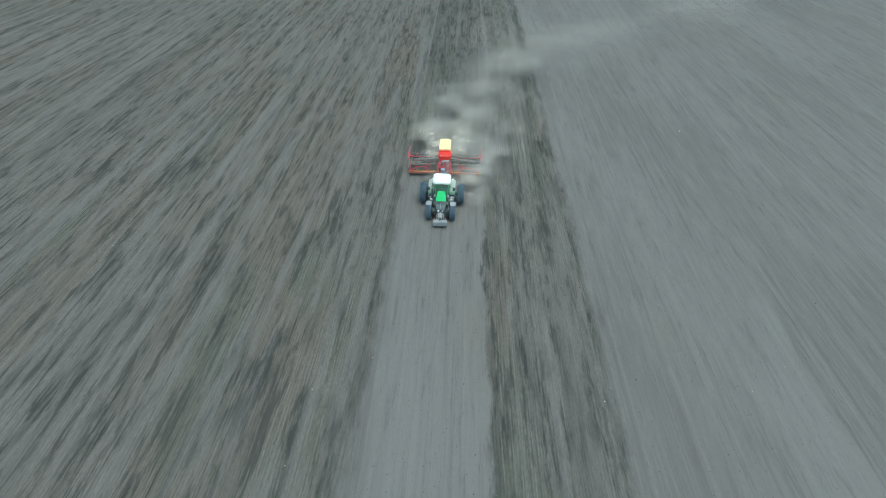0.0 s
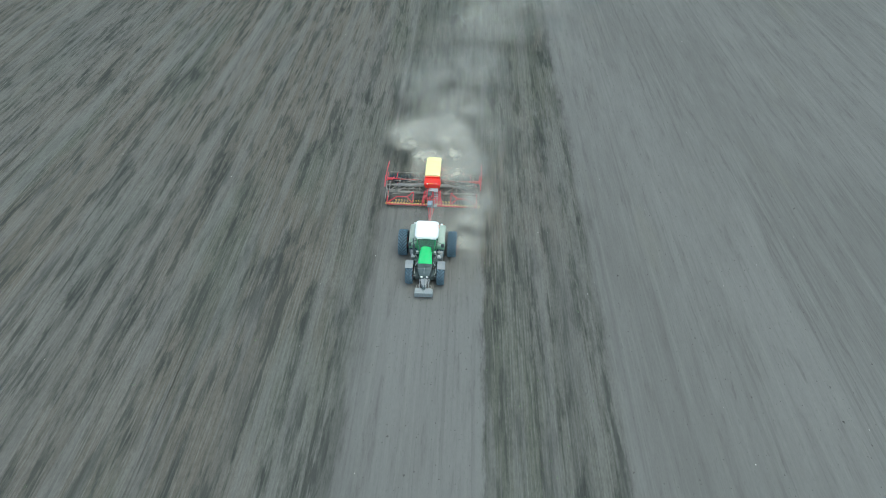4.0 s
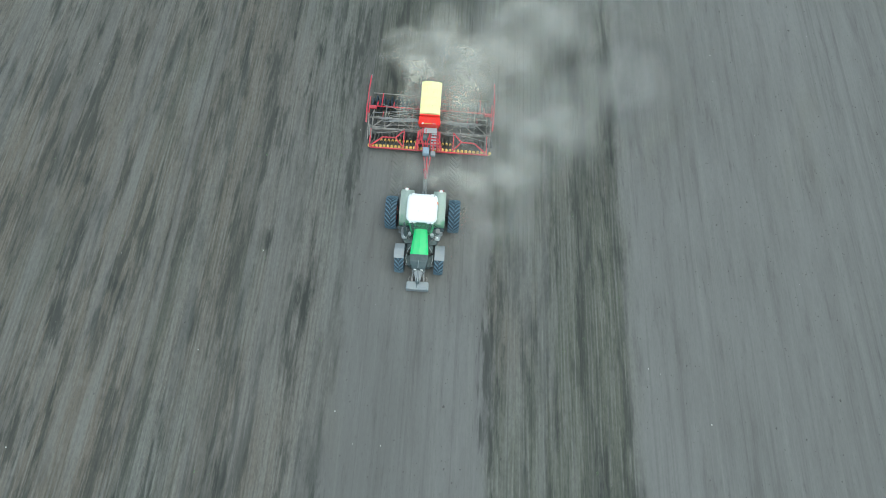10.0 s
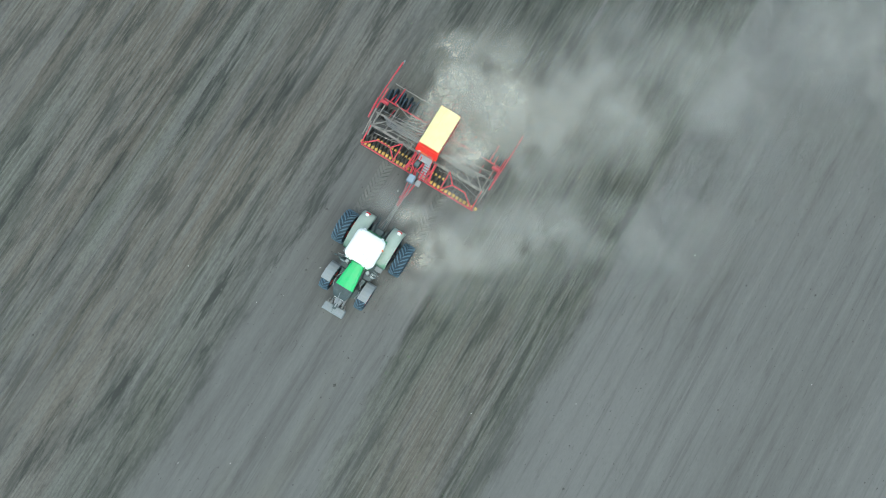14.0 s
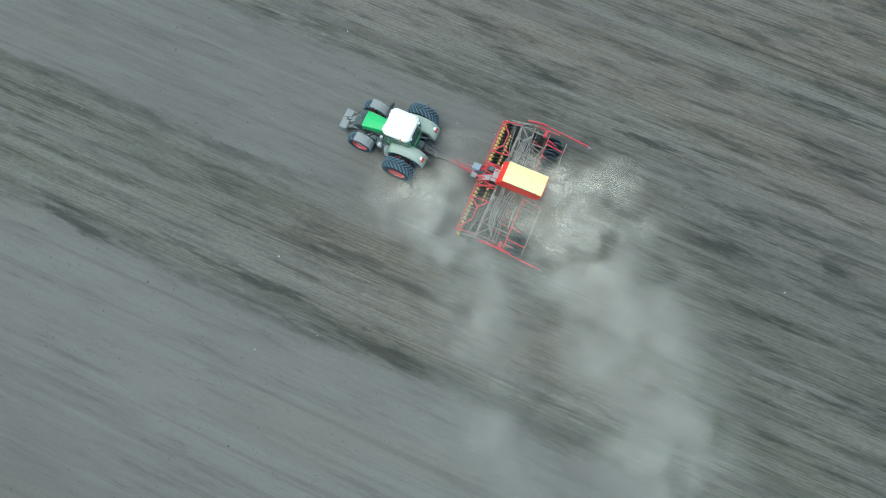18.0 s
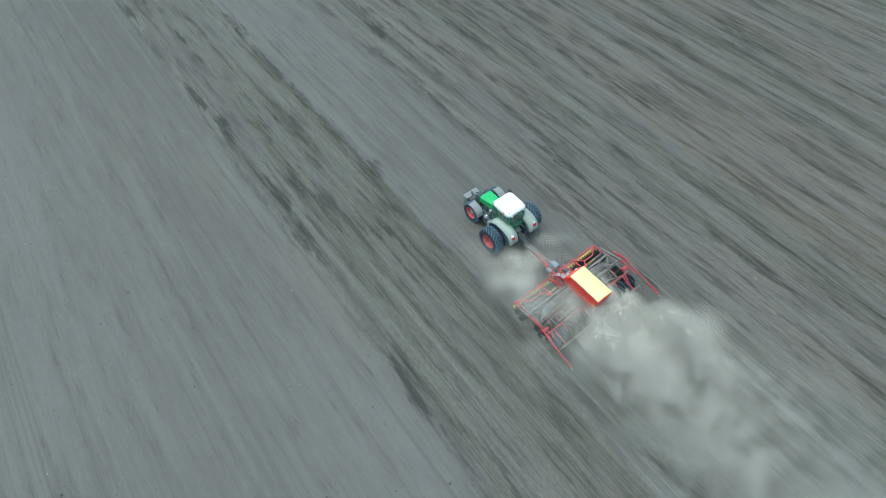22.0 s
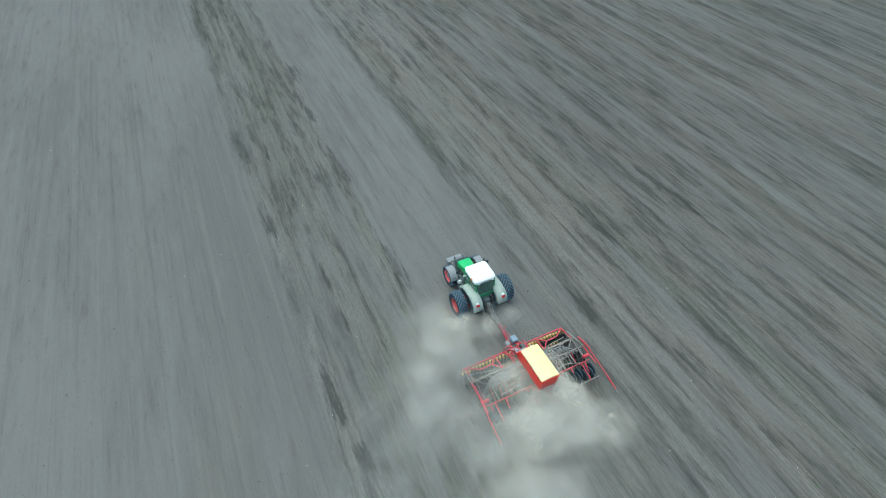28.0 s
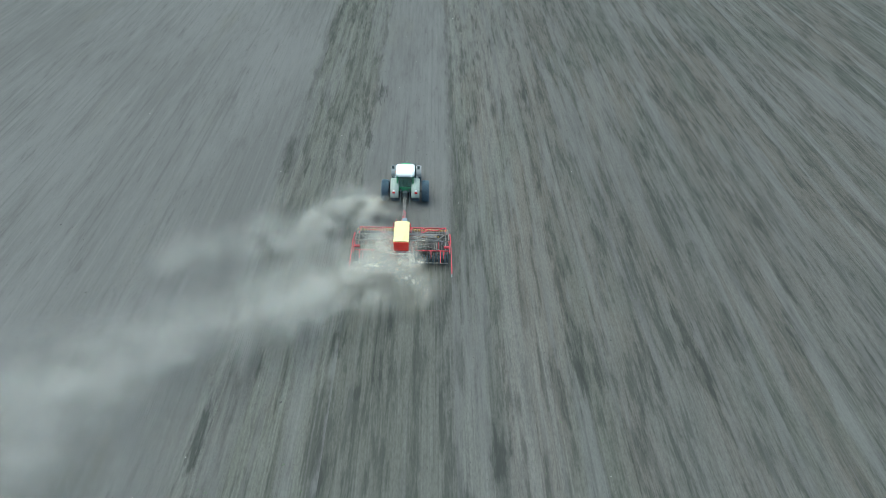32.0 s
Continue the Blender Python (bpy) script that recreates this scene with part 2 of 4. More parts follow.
    rough_col = k.mix(k.math("MULTIPLY", k.ramp(line, 0.44, 0.35), k.ramp(split.outputs[1], 70.0, 140.0, 0.22, 0.26)), rough_col, damp)
    rough_col = k.mix(k.ramp(split.outputs[1], 30.0, 110.0, 0.20, 0.0), rough_col, damp)
    soft = k.math("ADD", k.math("MULTIPLY", wide, 0.30), k.math("ADD", k.math("MULTIPLY", mid, 0.25), k.math("MULTIPLY", patch, 0.45)))
    fine_col = k.mix(k.ramp(soft, 0.40, 0.60), (0.129, 0.124, 0.116, 1), (0.165, 0.159, 0.150, 1))
    fine_col = k.mix(k.math("MULTIPLY", k.ramp(k.math("ADD", k.math("MULTIPLY", mid, 0.5), k.math("MULTIPLY", thin, 0.5)), 0.42, 0.33), 0.55), fine_col, (0.085, 0.083, 0.075, 1))
    fine_col = k.mix(k.math("MULTIPLY", k.ramp(k.math("ADD", speck, k.math("MULTIPLY_ADD", mid, 0.5, -0.25)), 0.62, 0.72), 0.32), fine_col, (0.080, 0.078, 0.070, 1))
    fine_col = k.mix(k.math("MULTIPLY", k.ramp(hue, 0.56, 0.70), 0.28), fine_col, (0.155, 0.145, 0.112, 1))
    # drawn-out drill rows and wheel marks in the rolled lanes
    drawn = k.noise(k.scaled(at, (2.2, 0.020, 0), (13, 4, 0)), 1.0, 5, 0.68)
    fine_col = k.mix(k.math("MULTIPLY", k.ramp(drawn, 0.47, 0.36), 0.30), fine_col, (0.082, 0.080, 0.072, 1))
    fine_col = k.mix(k.math("MULTIPLY", k.ramp(drawn, 0.53, 0.66), 0.26), fine_col, pale)
    streak = k.math("ADD", k.math("MULTIPLY", wide, 0.5), k.math("MULTIPLY", mid, 0.5))
    fine_col = k.mix(k.math("MULTIPLY", k.ramp(streak, 0.46, 0.36), 0.30), fine_col, (0.082, 0.080, 0.072, 1))
    fine_col = k.mix(k.math("MULTIPLY", done, 0.05), fine_col, pale)
    rough_col = k.mix(k.math("MULTIPLY", k.ramp(x, 5.0, 22.0), k.ramp(split.outputs[1], 85.0, 170.0, 0.0, 0.30)), rough_col, damp)
    # damp furrows along the edges of the lanes
    edge = 0.0
    for at_x, w in ((-4.6, 0.55), (4.7, 0.65), (-12.3, 0.9)):
        near = k.ramp(k.math("ABSOLUTE", k.math("SUBTRACT", xw, at_x)), w * 0.2, w, 1, 0)
        edge = near if edge == 0.0 else k.math("MAXIMUM", edge, near)
    edge = k.math("MULTIPLY", edge, k.ramp(k.noise(k.scaled(at, (0.6, 0.10, 0), (2, 2, 0)), 1.0, 5, 0.65), 0.42, 0.58))
    if drilled:
        col = k.mix(0.18, rough_col, damp)
    else:
        col = k.mix(smooth, rough_col, fine_col)
        col = k.mix(k.math("MULTIPLY", edge, 0.36), col, damp)
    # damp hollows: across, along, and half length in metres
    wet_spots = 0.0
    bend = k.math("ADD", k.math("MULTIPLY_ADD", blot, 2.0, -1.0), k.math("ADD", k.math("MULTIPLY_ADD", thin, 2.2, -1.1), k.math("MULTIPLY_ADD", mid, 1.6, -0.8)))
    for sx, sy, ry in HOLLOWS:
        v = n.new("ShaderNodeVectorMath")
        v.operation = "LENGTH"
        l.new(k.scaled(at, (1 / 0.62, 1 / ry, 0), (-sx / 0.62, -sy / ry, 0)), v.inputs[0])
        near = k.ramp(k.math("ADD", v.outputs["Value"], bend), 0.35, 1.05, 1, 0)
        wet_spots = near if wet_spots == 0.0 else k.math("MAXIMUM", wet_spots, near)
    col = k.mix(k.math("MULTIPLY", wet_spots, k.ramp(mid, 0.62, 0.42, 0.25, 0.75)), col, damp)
    col = k.mix(k.math("MULTIPLY", k.ramp(grain, 0.38, 0.58, 0.25, 0.0), k.math("MULTIPLY_ADD", smooth, -0.72, 1.0)), col, damp)
    l.new(col, p.inputs["Base Color"])
    p.inputs["Roughness"].default_value = 0.95
    p.inputs["Specular IOR Level"].default_value = 0.1
    relief = k.math("ADD", k.math("MULTIPLY", fine, 0.75), k.math("MULTIPLY", grain, 0.25))
    l.new(k.bump(relief, 0.35, 0.05), p.inputs["Normal"])
    return m


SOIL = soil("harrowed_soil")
SOIL_NEW = soil("fresh_drilled_soil", True)


# ---- mesh helpers ----
def part(name, bm, mat, parent=None, label="", smooth=False):
    me = bpy.data.meshes.new(name)
    bm.to_mesh(me)
    bm.free()
    me.materials.append(mat)
    if smooth:
        me.polygons.foreach_set("use_smooth", [True] * len(me.polygons))
    ob = new(name, me)
    ob.parent = parent
    if label:
        tagged(ob, label)
    return ob


def hull(bm, pts):
    """A convex solid through the given corners."""
    vs = [bm.verts.new(p) for p in pts]
    bmesh.ops.convex_hull(bm, input=vs)
    return vs


def box(bm, x0, x1, y0, y1, z0, z1, bevel=0.0):
    if not bevel:
        return hull(bm, [(x, y, z) for x in (x0, x1) for y in (y0, y1) for z in (z0, z1)])
    b = min(bevel, (x1 - x0) / 2.01, (y1 - y0) / 2.01, (z1 - z0) / 2.01)
    pts = []
    for x, sx in ((x0, 1), (x1, -1)):
        for y, sy in ((y0, 1), (y1, -1)):
            for z, sz in ((z0, 1), (z1, -1)):
                pts += [(x + sx * b, y + sy * b, z), (x + sx * b, y, z + sz * b), (x, y + sy * b, z + sz * b)]
    return hull(bm, pts)


def bar(bm, a, b, w, h=None, turn=0.0):
    """A square bar from a to b."""
    a, b = Vector(a), Vector(b)
    d = (b - a).normalized()
    side = d.cross(Vector((0, 0, 1)))
    side = side.normalized() if side.length > 0.01 else Vector((1, 0, 0))
    up = side.cross(d)
    h = h or w
    return hull(bm, [p + side * s * w / 2 + up * u * h / 2 for p in (a, b) for s in (-1, 1) for u in (-1, 1)])


def tube(bm, pts, r, n=6):
    """A round tube through the points."""
    pts = [Vector(p) for p in pts]
    rings = []
    for i, p in enumerate(pts):
        d = (pts[min(i + 1, len(pts) - 1)] - pts[max(i - 1, 0)]).normalized()
        s = d.cross(Vector((0, 0, 1)))
        s = s.normalized() if s.length > 0.01 else Vector((1, 0, 0))
        u = s.cross(d)
        rings.append([bm.verts.new(p + (s * math.cos(q) + u * math.sin(q)) * r) for q in [2 * math.pi * j / n for j in range(n)]])
    for a, b in zip(rings, rings[1:]):
        for j in range(n):
            bm.faces.new((a[j], a[(j + 1) % n], b[(j + 1) % n], b[j]))
    bm.faces.new(rings[0][::-1]), bm.faces.new(rings[-1])


def lathe_x(bm, prof, n=40, closed=True):
    """Turn a profile of (x, radius) about the x axis."""
    rings = [[bm.verts.new((x, r * math.cos(2 * math.pi * j / n), r * math.sin(2 * math.pi * j / n))) for j in range(n)] for x, r in prof]
    pairs = list(zip(rings, rings[1:] + rings[:1])) if closed else list(zip(rings, rings[1:]))
    for a, b in pairs:
        for j in range(n):
            bm.faces.new((a[j], b[j], b[(j + 1) % n], a[(j + 1) % n]))
    bmesh.ops.recalc_face_normals(bm, faces=bm.faces)


def sheet(bm, prof, x0, x1, thick):
    """A bent sheet: a profile of (y, z) run from x0 to x1."""
    rings = []
    for i, (y, z) in enumerate(prof):
        a, b = prof[max(i - 1, 0)], prof[min(i + 1, len(prof) - 1)]
        ny, nz = a[1] - b[1], b[0] - a[0]
        q = thick / math.hypot(ny, nz) * (1 if nz < 0 else -1)
        rings.append([bm.verts.new(v) for v in ((x0, y, z), (x1, y, z), (x1, y + ny * q, z + nz * q), (x0, y + ny * q, z + nz * q))])
    for a, b in zip(rings, rings[1:]):
        for i in range(4):
            bm.faces.new((a[i], a[(i + 1) % 4], b[(i + 1) % 4], b[i]))
    bm.faces.new(rings[0][::-1]), bm.faces.new(rings[-1])
    bmesh.ops.recalc_face_normals(bm, faces=bm.faces)


B = bmesh.new


# ---- ground: one sheet, combed into low ridges where the drone passes ----
def ground_mesh():
    rng = np.random.default_rng(3)
    near = np.sort(rng.uniform(-46.0, 46.0, 900))
    xs = np.concatenate([[-2500, -900, -300, -120, -70], near, [70, 120, 300, 900, 2500]])
    ys = np.concatenate([[-2500, -900, -300, -160], np.arange(-110, 281, 5.0), [340, 500, 1100, 2700]])
    gx, gy = np.meshgrid(xs, ys, indexing="ij")
    flat = (np.abs(gx) < 4.35) | (gx < -12.6)
    high = np.where(flat, 0.006, 0.018)
    gz = np.where(np.arange(len(xs))[:, None] % 2 == 0, 0.0, 1.0) * high * rng.uniform(0.5, 1.2, gx.shape) - high * 0.6
    gz[np.abs(gx) > 46.1] = 0.0
    v = np.stack([gx, gy, gz], -1).reshape(-1, 3)
    ny = len(ys)
    i, j = np.meshgrid(np.arange(len(xs) - 1), np.arange(ny - 1), indexing="ij")
    a = (i * ny + j).ravel()
    me = bpy.data.meshes.new("ground")
    me.from_pydata(v.tolist(), [], np.stack([a, a + ny, a + ny + 1, a + 1], 1).tolist())
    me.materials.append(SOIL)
    return me


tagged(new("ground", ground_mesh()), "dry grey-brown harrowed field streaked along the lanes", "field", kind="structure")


def scatter(name, mat, count, size, seed, lanes):
    """Many small lumps lying on the soil, in one mesh."""
    rng = np.random.default_rng(seed)
    x = np.where(rng.random(count) < lanes, np.where(rng.random(count) < 0.4, rng.uniform(-4.3, 4.3, count), rng.uniform(-34, -12.6, count)), rng.uniform(-36, 36, count))
    y = rng.uniform(-70, 250, count)
    s = size * rng.uniform(0.5, 1.0, count) ** 2 * np.where(rng.random(count) < 0.06, 1.7, 1.0)
    unit = np.array([(1, 0, 0), (0.2, 1, 0), (-1, 0.1, 0), (-0.1, -1, 0), (0, 0, 1), (0, 0, -0.4)], float)
    v = unit[None] * s[:, None, None] * rng.uniform(0.6, 1.3, (count, 6, 1)) * np.array([1, 1.15, 0.75]) + np.stack([x, y, s * 0.2], 1)[:, None]
    tri = np.array([(0, 1, 4), (1, 2, 4), (2, 3, 4), (3, 0, 4), (1, 0, 5), (2, 1, 5), (3, 2, 5), (0, 3, 5)])
    me = bpy.data.meshes.new(name)
    me.from_pydata(v.reshape(-1, 3).tolist(), [], (tri[None] + 6 * np.arange(count)[:, None, None]).reshape(-1, 3).tolist())
    me.materials.append(mat)
    return new(name, me)


CLOD = paint("clod_earth", (0.075, 0.072, 0.064), 0.95, dust=0.3, dust_col=(0.15, 0.145, 0.13))
STONE = paint("pale_stone", (0.52, 0.51, 0.47), 0.8, dust=0.3)
tagged(scatter("soil_clods", CLOD, 15000, 0.055, 5, 0.35), "dark earth clods strewn over the dry soil", "clods", kind="stuff")
tagged(scatter("field_stones", STONE, 260, 0.05, 9, 0.3), "small pale stones lying on the field", "stones", kind="stuff")

# sparse weeds between the lanes
def weed_mesh():
    rng = np.random.default_rng(17)
    n = 900
    x = np.where(rng.random(n) < 0.45, rng.uniform(-12.4, -4.4, n), rng.uniform(4.5, 34, n))
    y = rng.uniform(-60, 245, n)
    v, f = [], []
    for i in range(n):
        s = rng.uniform(0.05, 0.13)
        for a in rng.uniform(0, 6.28, 6):
            c, d = math.cos(a), math.sin(a)
            b = len(v)
            px, py = x[i] + c * 0.02, y[i] + d * 0.02
            v += [(px - d * s * 0.16, py + c * s * 0.16, -0.02), (px + d * s * 0.16, py - c * s * 0.16, -0.02), (px + c * s, py + d * s, s * 0.55)]
            f.append((b, b + 1, b + 2))
    me = bpy.data.meshes.new("weed_tufts")
    me.from_pydata(v, [], f)
    me.materials.append(WEED)
    return me


WEED = paint("weed_leaf", (0.07, 0.115, 0.045), 0.7, dust=0.4, dust_col=(0.16, 0.17, 0.12))
tagged(new("weed_tufts", weed_mesh()), "small dusty green weed tufts between the lanes", "weeds", kind="stuff")

# the strip that the drill has just sown: it grows behind the drill
bm = B()
STRIP_L = 420.0
furrows = random.Random(31)
xs = sorted([-4.25, 4.25] + [furrows.uniform(-4.2, 4.2) for i in range(87)])
rows_ = []
for y in (0.0, -0.6, -STRIP_L):
    rows_.append([bm.verts.new((x, y, 0.010 if y == 0 else (0.010 + 0.010 * (i % 2) * (0.3 + 0.7 * math.sin(i * 2.7) ** 2)) * min(1, (4.25 - abs(x)) * 3) + 0.012)) for i, x in enumerate(xs)])
for a, b in zip(rows_, rows_[1:]):
    for i in range(88):
        bm.faces.new((a[i], b[i], b[i + 1], a[i + 1]))
sown = tagged(part("sown_strip", bm, SOIL_NEW), "freshly drilled soil strip behind the seed drill", "soil", kind="structure")


# ---- tractor ----
def tyre(R, w, rim, lugs, lug_h=0.05):
    bm = B()
    h = w / 2
    lathe_x(bm, [(-h * 0.80, rim), (-h * 0.97, rim + 0.08), (-h, (R + rim) / 2), (-h * 0.94, R * 0.93), (-h * 0.80, R * 0.965), (-h * 0.4, R * 0.985), (h * 0.4, R * 0.985),
                 (h * 0.80, R * 0.965), (h * 0.94, R * 0.93), (h, (R + rim) / 2), (h * 0.97, rim + 0.08), (h * 0.80, rim)], 48)
    return bm


def tread(R, w, lugs, lug_h=0.05, flip=1):
    """The raised chevron lugs of a tractor tyre."""
    bm = B()
    h = w / 2
    for i in range(lugs):
        for s in (-1, 1):
            a0 = 2 * math.pi * (i + (0.5 if s > 0 else 0)) / lugs
            sweep = flip * 0.36 * (w / 0.71) * (1.03 / R)
            pts = []
            for q, (xa, aa) in enumerate(((0.03, 0.0), (0.55, 0.55), (0.98, 1.0))):
                for da in (-0.026, 0.026):
                    for rr in (R * 0.95 - 0.03 * q, R + lug_h - (0.045 if q == 2 else 0.012 * q)):
                        a = a0 + sweep * aa + da / R * (1.05 + 0.3 * q) * 1.3
                        pts.append((s * h * xa, rr * math.cos(a), rr * math.sin(a)))
            hull(bm, pts[:8]), hull(bm, pts[4:])
    return bm


def wheel(name, R, w, rim, lugs, parent, at, side, dish):
    """A wheel that turns: red rim with its tyre, chevron tread and hub."""
    bm = B()
    h = w / 2
    d = side * dish
    lathe_x(bm, [(-h * 0.82, rim), (-h * 0.82, rim - 0.03), (-h * 0.5, rim - 0.07), (h * 0.5, rim - 0.07), (h * 0.82, rim - 0.03), (h * 0.82, rim), (h * 0.3, rim - 0.03), (-h * 0.3, rim - 0.03)], 40)
    lathe_x(bm, [(d - 0.02, 0.10), (d - 0.02, rim * 0.5), (d - side * 0.10, rim - 0.05), (d - side * 0.08 + 0.03, rim - 0.05), (d + 0.02, rim * 0.5), (d + 0.02, 0.10)], 32)
    ob = part(name, bm, RIM, parent, "dusty red steel rim", smooth=False)
    ob.matrix_basis = pose(*at)
    part("tyre", tyre(R - 0.05, w, rim, lugs), RUBBER, ob, "dark dusty rubber tyre")
    part("tread", tread(R - 0.05, w, lugs, 0.05), LUG, ob, "raised chevron lugs")
    bm = B()
    lathe_x(bm, [(d - 0.03, 0.0001), (d - 0.03, 0.17), (d + side * 0.10, 0.15), (d + side * 0.14, 0.0001)], 20)
    for i in range(10):
        q = 2 * math.pi * i / 10
        box(bm, min(d, d + side * 0.05), max(d, d + side * 0.05), 0.22 * math.cos(q) - 0.02, 0.22 * math.cos(q) + 0.02, 0.22 * math.sin(q) - 0.02, 0.22 * math.sin(q) + 0.02)
    part("hub", bm, GREY, ob, "grey hub with bolts")
    return ob


WHEELS = []


def build_tractor():
    tr = tagged(new("tractor"), "green four-wheel-drive tractor with white roof and rear dual wheels", "tractor")
    for s in (1, -1):
        WHEELS.append((wheel("rear_wheel", 1.03, 0.70, 0.56, 22, tr, (s * 0.98, 0, 1.03), s, 0.12), (s * 0.98, 0, 1.03), 1.03))
        WHEELS.append((wheel("dual_wheel", 1.03, 0.70, 0.56, 22, tr, (s * 1.90, 0, 1.03), s, -0.05), (s * 1.90, 0, 1.03), 1.03))
        WHEELS.append((wheel("front_wheel", 0.84, 0.56, 0.49, 19, tr, (s * 1.16, 2.90, 0.84), s, 0.08), (s * 1.16, 2.90, 0.84), 0.84))
    # chassis
    bm = B()
    box(bm, -0.28, 0.28, -0.75, 1.5, 0.62, 1.32, 0.08)
    box(bm, -0.24, 0.24, 1.4, 3.5, 0.62, 1.15, 0.06)
    part("transmission", bm, BLACK, tr, "black transmission housing")
    bm = B()
    lathe_x(bm, [(-1.9, 0.0001), (-1.9, 0.12), (-0.4, 0.22), (0.4, 0.22), (1.9, 0.12), (1.9, 0.0001)], 20, closed=False)
    bmesh.ops.translate(bm, verts=bm.verts, vec=(0, 0, 1.03))
    part("rear_axle", bm, BLACK, tr)
    bm = B()
    lathe_x(bm, [(-1.1, 0.0001), (-1.1, 0.12), (-0.4, 0.15), (0.4, 0.15), (1.1, 0.12), (1.1, 0.0001)], 16, closed=False)
    bmesh.ops.translate(bm, verts=bm.verts, vec=(0, 2.90, 0.84))
    part("front_axle", bm, BLACK, tr)
    # added block that darkens the gap between the front wheels
    bm = B()
    hull(bm, [(x, y, z) for x, y in ((-0.86, 2.62), (0.86, 2.62), (0.86, 3.10), (0.62, 3.34), (-0.62, 3.34), (-0.86, 3.10)) for z in (0.62, 1.06)])
    part("axle_filler", bm, DARK, tr, "dark block filling the space around the front axle")
    bm = B()
    box(bm, -0.52, 0.52, 1.3, 3.2, 0.70, 1.60, 0.05)
    part("engine", bm, BLACK, tr, "black engine block under the bonnet")
    for s in (1, -1):
        bm = B()
        tube(bm, [(s * 0.55, 2.30, 1.50), (s * 0.72, 2.55, 1.38), (s * 0.80, 2.95, 1.18), (s * 0.72, 3.25, 1.10)], 0.022)
        part("brake_line", bm, LIGHT_GREY, tr, "pale looping hose beside the engine")
        bm = B()
        tube(bm, [(s * 0.30, 3.22, 1.0), (s * 0.82, 3.26, 0.94)], 0.045, 8)
        part("steering_ram", bm, GREY, tr, "grey steering ram")
        bm = B()
        box(bm, s * 0.66 - 0.13, s * 0.66 + 0.13, 2.06, 2.46, 0.98, 1.26, 0.04)
        part("side_box", bm, DARK, tr, "dark box beside the engine")
    # bonnet: narrow at the cab, wider at the nose, crowned
    bm = B()
    prev = None
    for y, w, z in ((1.42, 0.37, 2.22), (1.9, 0.43, 2.19), (2.4, 0.49, 2.13), (2.96, 0.54, 2.03)):
        ring = [(-w, y, z - 0.22), (-w * 0.98, y, z - 0.06), (-w * 0.7, y, z), (0, y, z + 0.03), (w * 0.7, y, z), (w * 0.98, y, z - 0.06), (w, y, z - 0.22)]
        if prev:
            hull(bm, prev + ring)
        prev = ring
    part("bonnet", bm, GREEN, tr, "bright green bonnet", smooth=False)
    for s in (1, -1):
        bm = B()
        hull(bm, [(s * x, y, z) for y, w, z0, z1 in ((1.45, 0.36, 1.25, 2.0), (2.96, 0.525, 1.2, 1.82)) for x in (w - 0.10, w) for z in (z0, z1)])
        pan = part("bonnet_side", bm, GREEN, tr, "green ventilated engine side panel")
        bm = B()
        for i in range(6):
            y = 1.75 + i * 0.19
            w = 0.36 + (y - 1.45) / 1.51 * 0.165
            box(bm, s * w - 0.015, s * w + 0.02, y, y + 0.10, 1.28, 1.52)
        part("vent", bm, BLACK, pan)
    # nose with the grille, dark and sloping
    bm = B()
    hull(bm, [(x * w, y, z) for y, w, z0, z1 in ((2.96, 0.54, 1.15, 2.02), (3.34, 0.50, 1.12, 1.84), (3.66, 0.36, 1.1, 1.50)) for x in (-1, 1) for z in (z0, z1)])
    nose = part("nose", bm, DARK, tr, "dark grey sloping grille nose")
    for i in range(5):
        bm = B()
        y = 3.02 + i * 0.055
        box(bm, -0.44, 0.44, y, y + 0.022, 2.03 - i * 0.028, 2.045 - i * 0.028)
        part("grille_slat", bm, DARK, nose)
    for s in (1, -1):
        bm = B()
        box(bm, s * 0.20 - 0.08, s * 0.20 + 0.08, 3.60, 3.70, 1.28, 1.42, 0.02)
        part("headlight", bm, LAMP_WHITE, nose, "clear headlight")
    bm = B()
    tube(bm, [(0.02, 3.30, 1.90), (0.02, 3.36, 2.05), (0.02, 3.62, 1.62)], 0.02)
    part("bonnet_strut", bm, LIGHT_GREY, tr)
    # cab
    cab = part("cab_frame", cab_frame(), CAB, tr, "dark green cab pillars and sills")
    panes = [
        [(-0.66, 1.36, 2.93), (0.66, 1.36, 2.93), (0.50, 1.52, 1.72), (-0.50, 1.52, 1.72)],
        [(-0.66, -0.36, 2.93), (0.66, -0.36, 2.93), (0.60, -0.46, 1.85), (-0.60, -0.46, 1.85)],
    ]
    for s in (1, -1):
        panes.append([(s * 0.79, -0.28, 2.93), (s * 0.79, 0.55, 2.93), (s * 0.80, 0.55, 1.55), (s * 0.80, -0.35, 1.75)])
        panes.append([(s * 0.79, 0.63, 2.93), (s * 0.72, 1.34, 2.93), (s * 0.56, 1.48, 1.40), (s * 0.80, 0.63, 1.40)])
    for q in panes:
        bm = B()
        vs = [Vector(v) for v in q]
        nrm = (vs[1] - vs[0]).cross(vs[2] - vs[0]).normalized() * 0.008
        hull(bm, [v + nrm for v in vs] + [v - nrm for v in vs])
        g = part("window", bm, GLASS, cab, "green-tinted cab glass")
        g.visible_shadow = False
    bm = B()
    box(bm, -0.7, 0.7, -0.4, 1.4, 1.30, 1.40, 0.02)
    part("cab_floor", bm, DARK, tr)
    bm = B()
    box(bm, -0.26, 0.26, 0.0, 0.5, 1.62, 1.78, 0.05)
    box(bm, -0.25, 0.25, -0.10, 0.04, 1.75, 2.35, 0.05)
    box(bm, -0.12, 0.12, 0.1, 0.4, 1.40, 1.62)
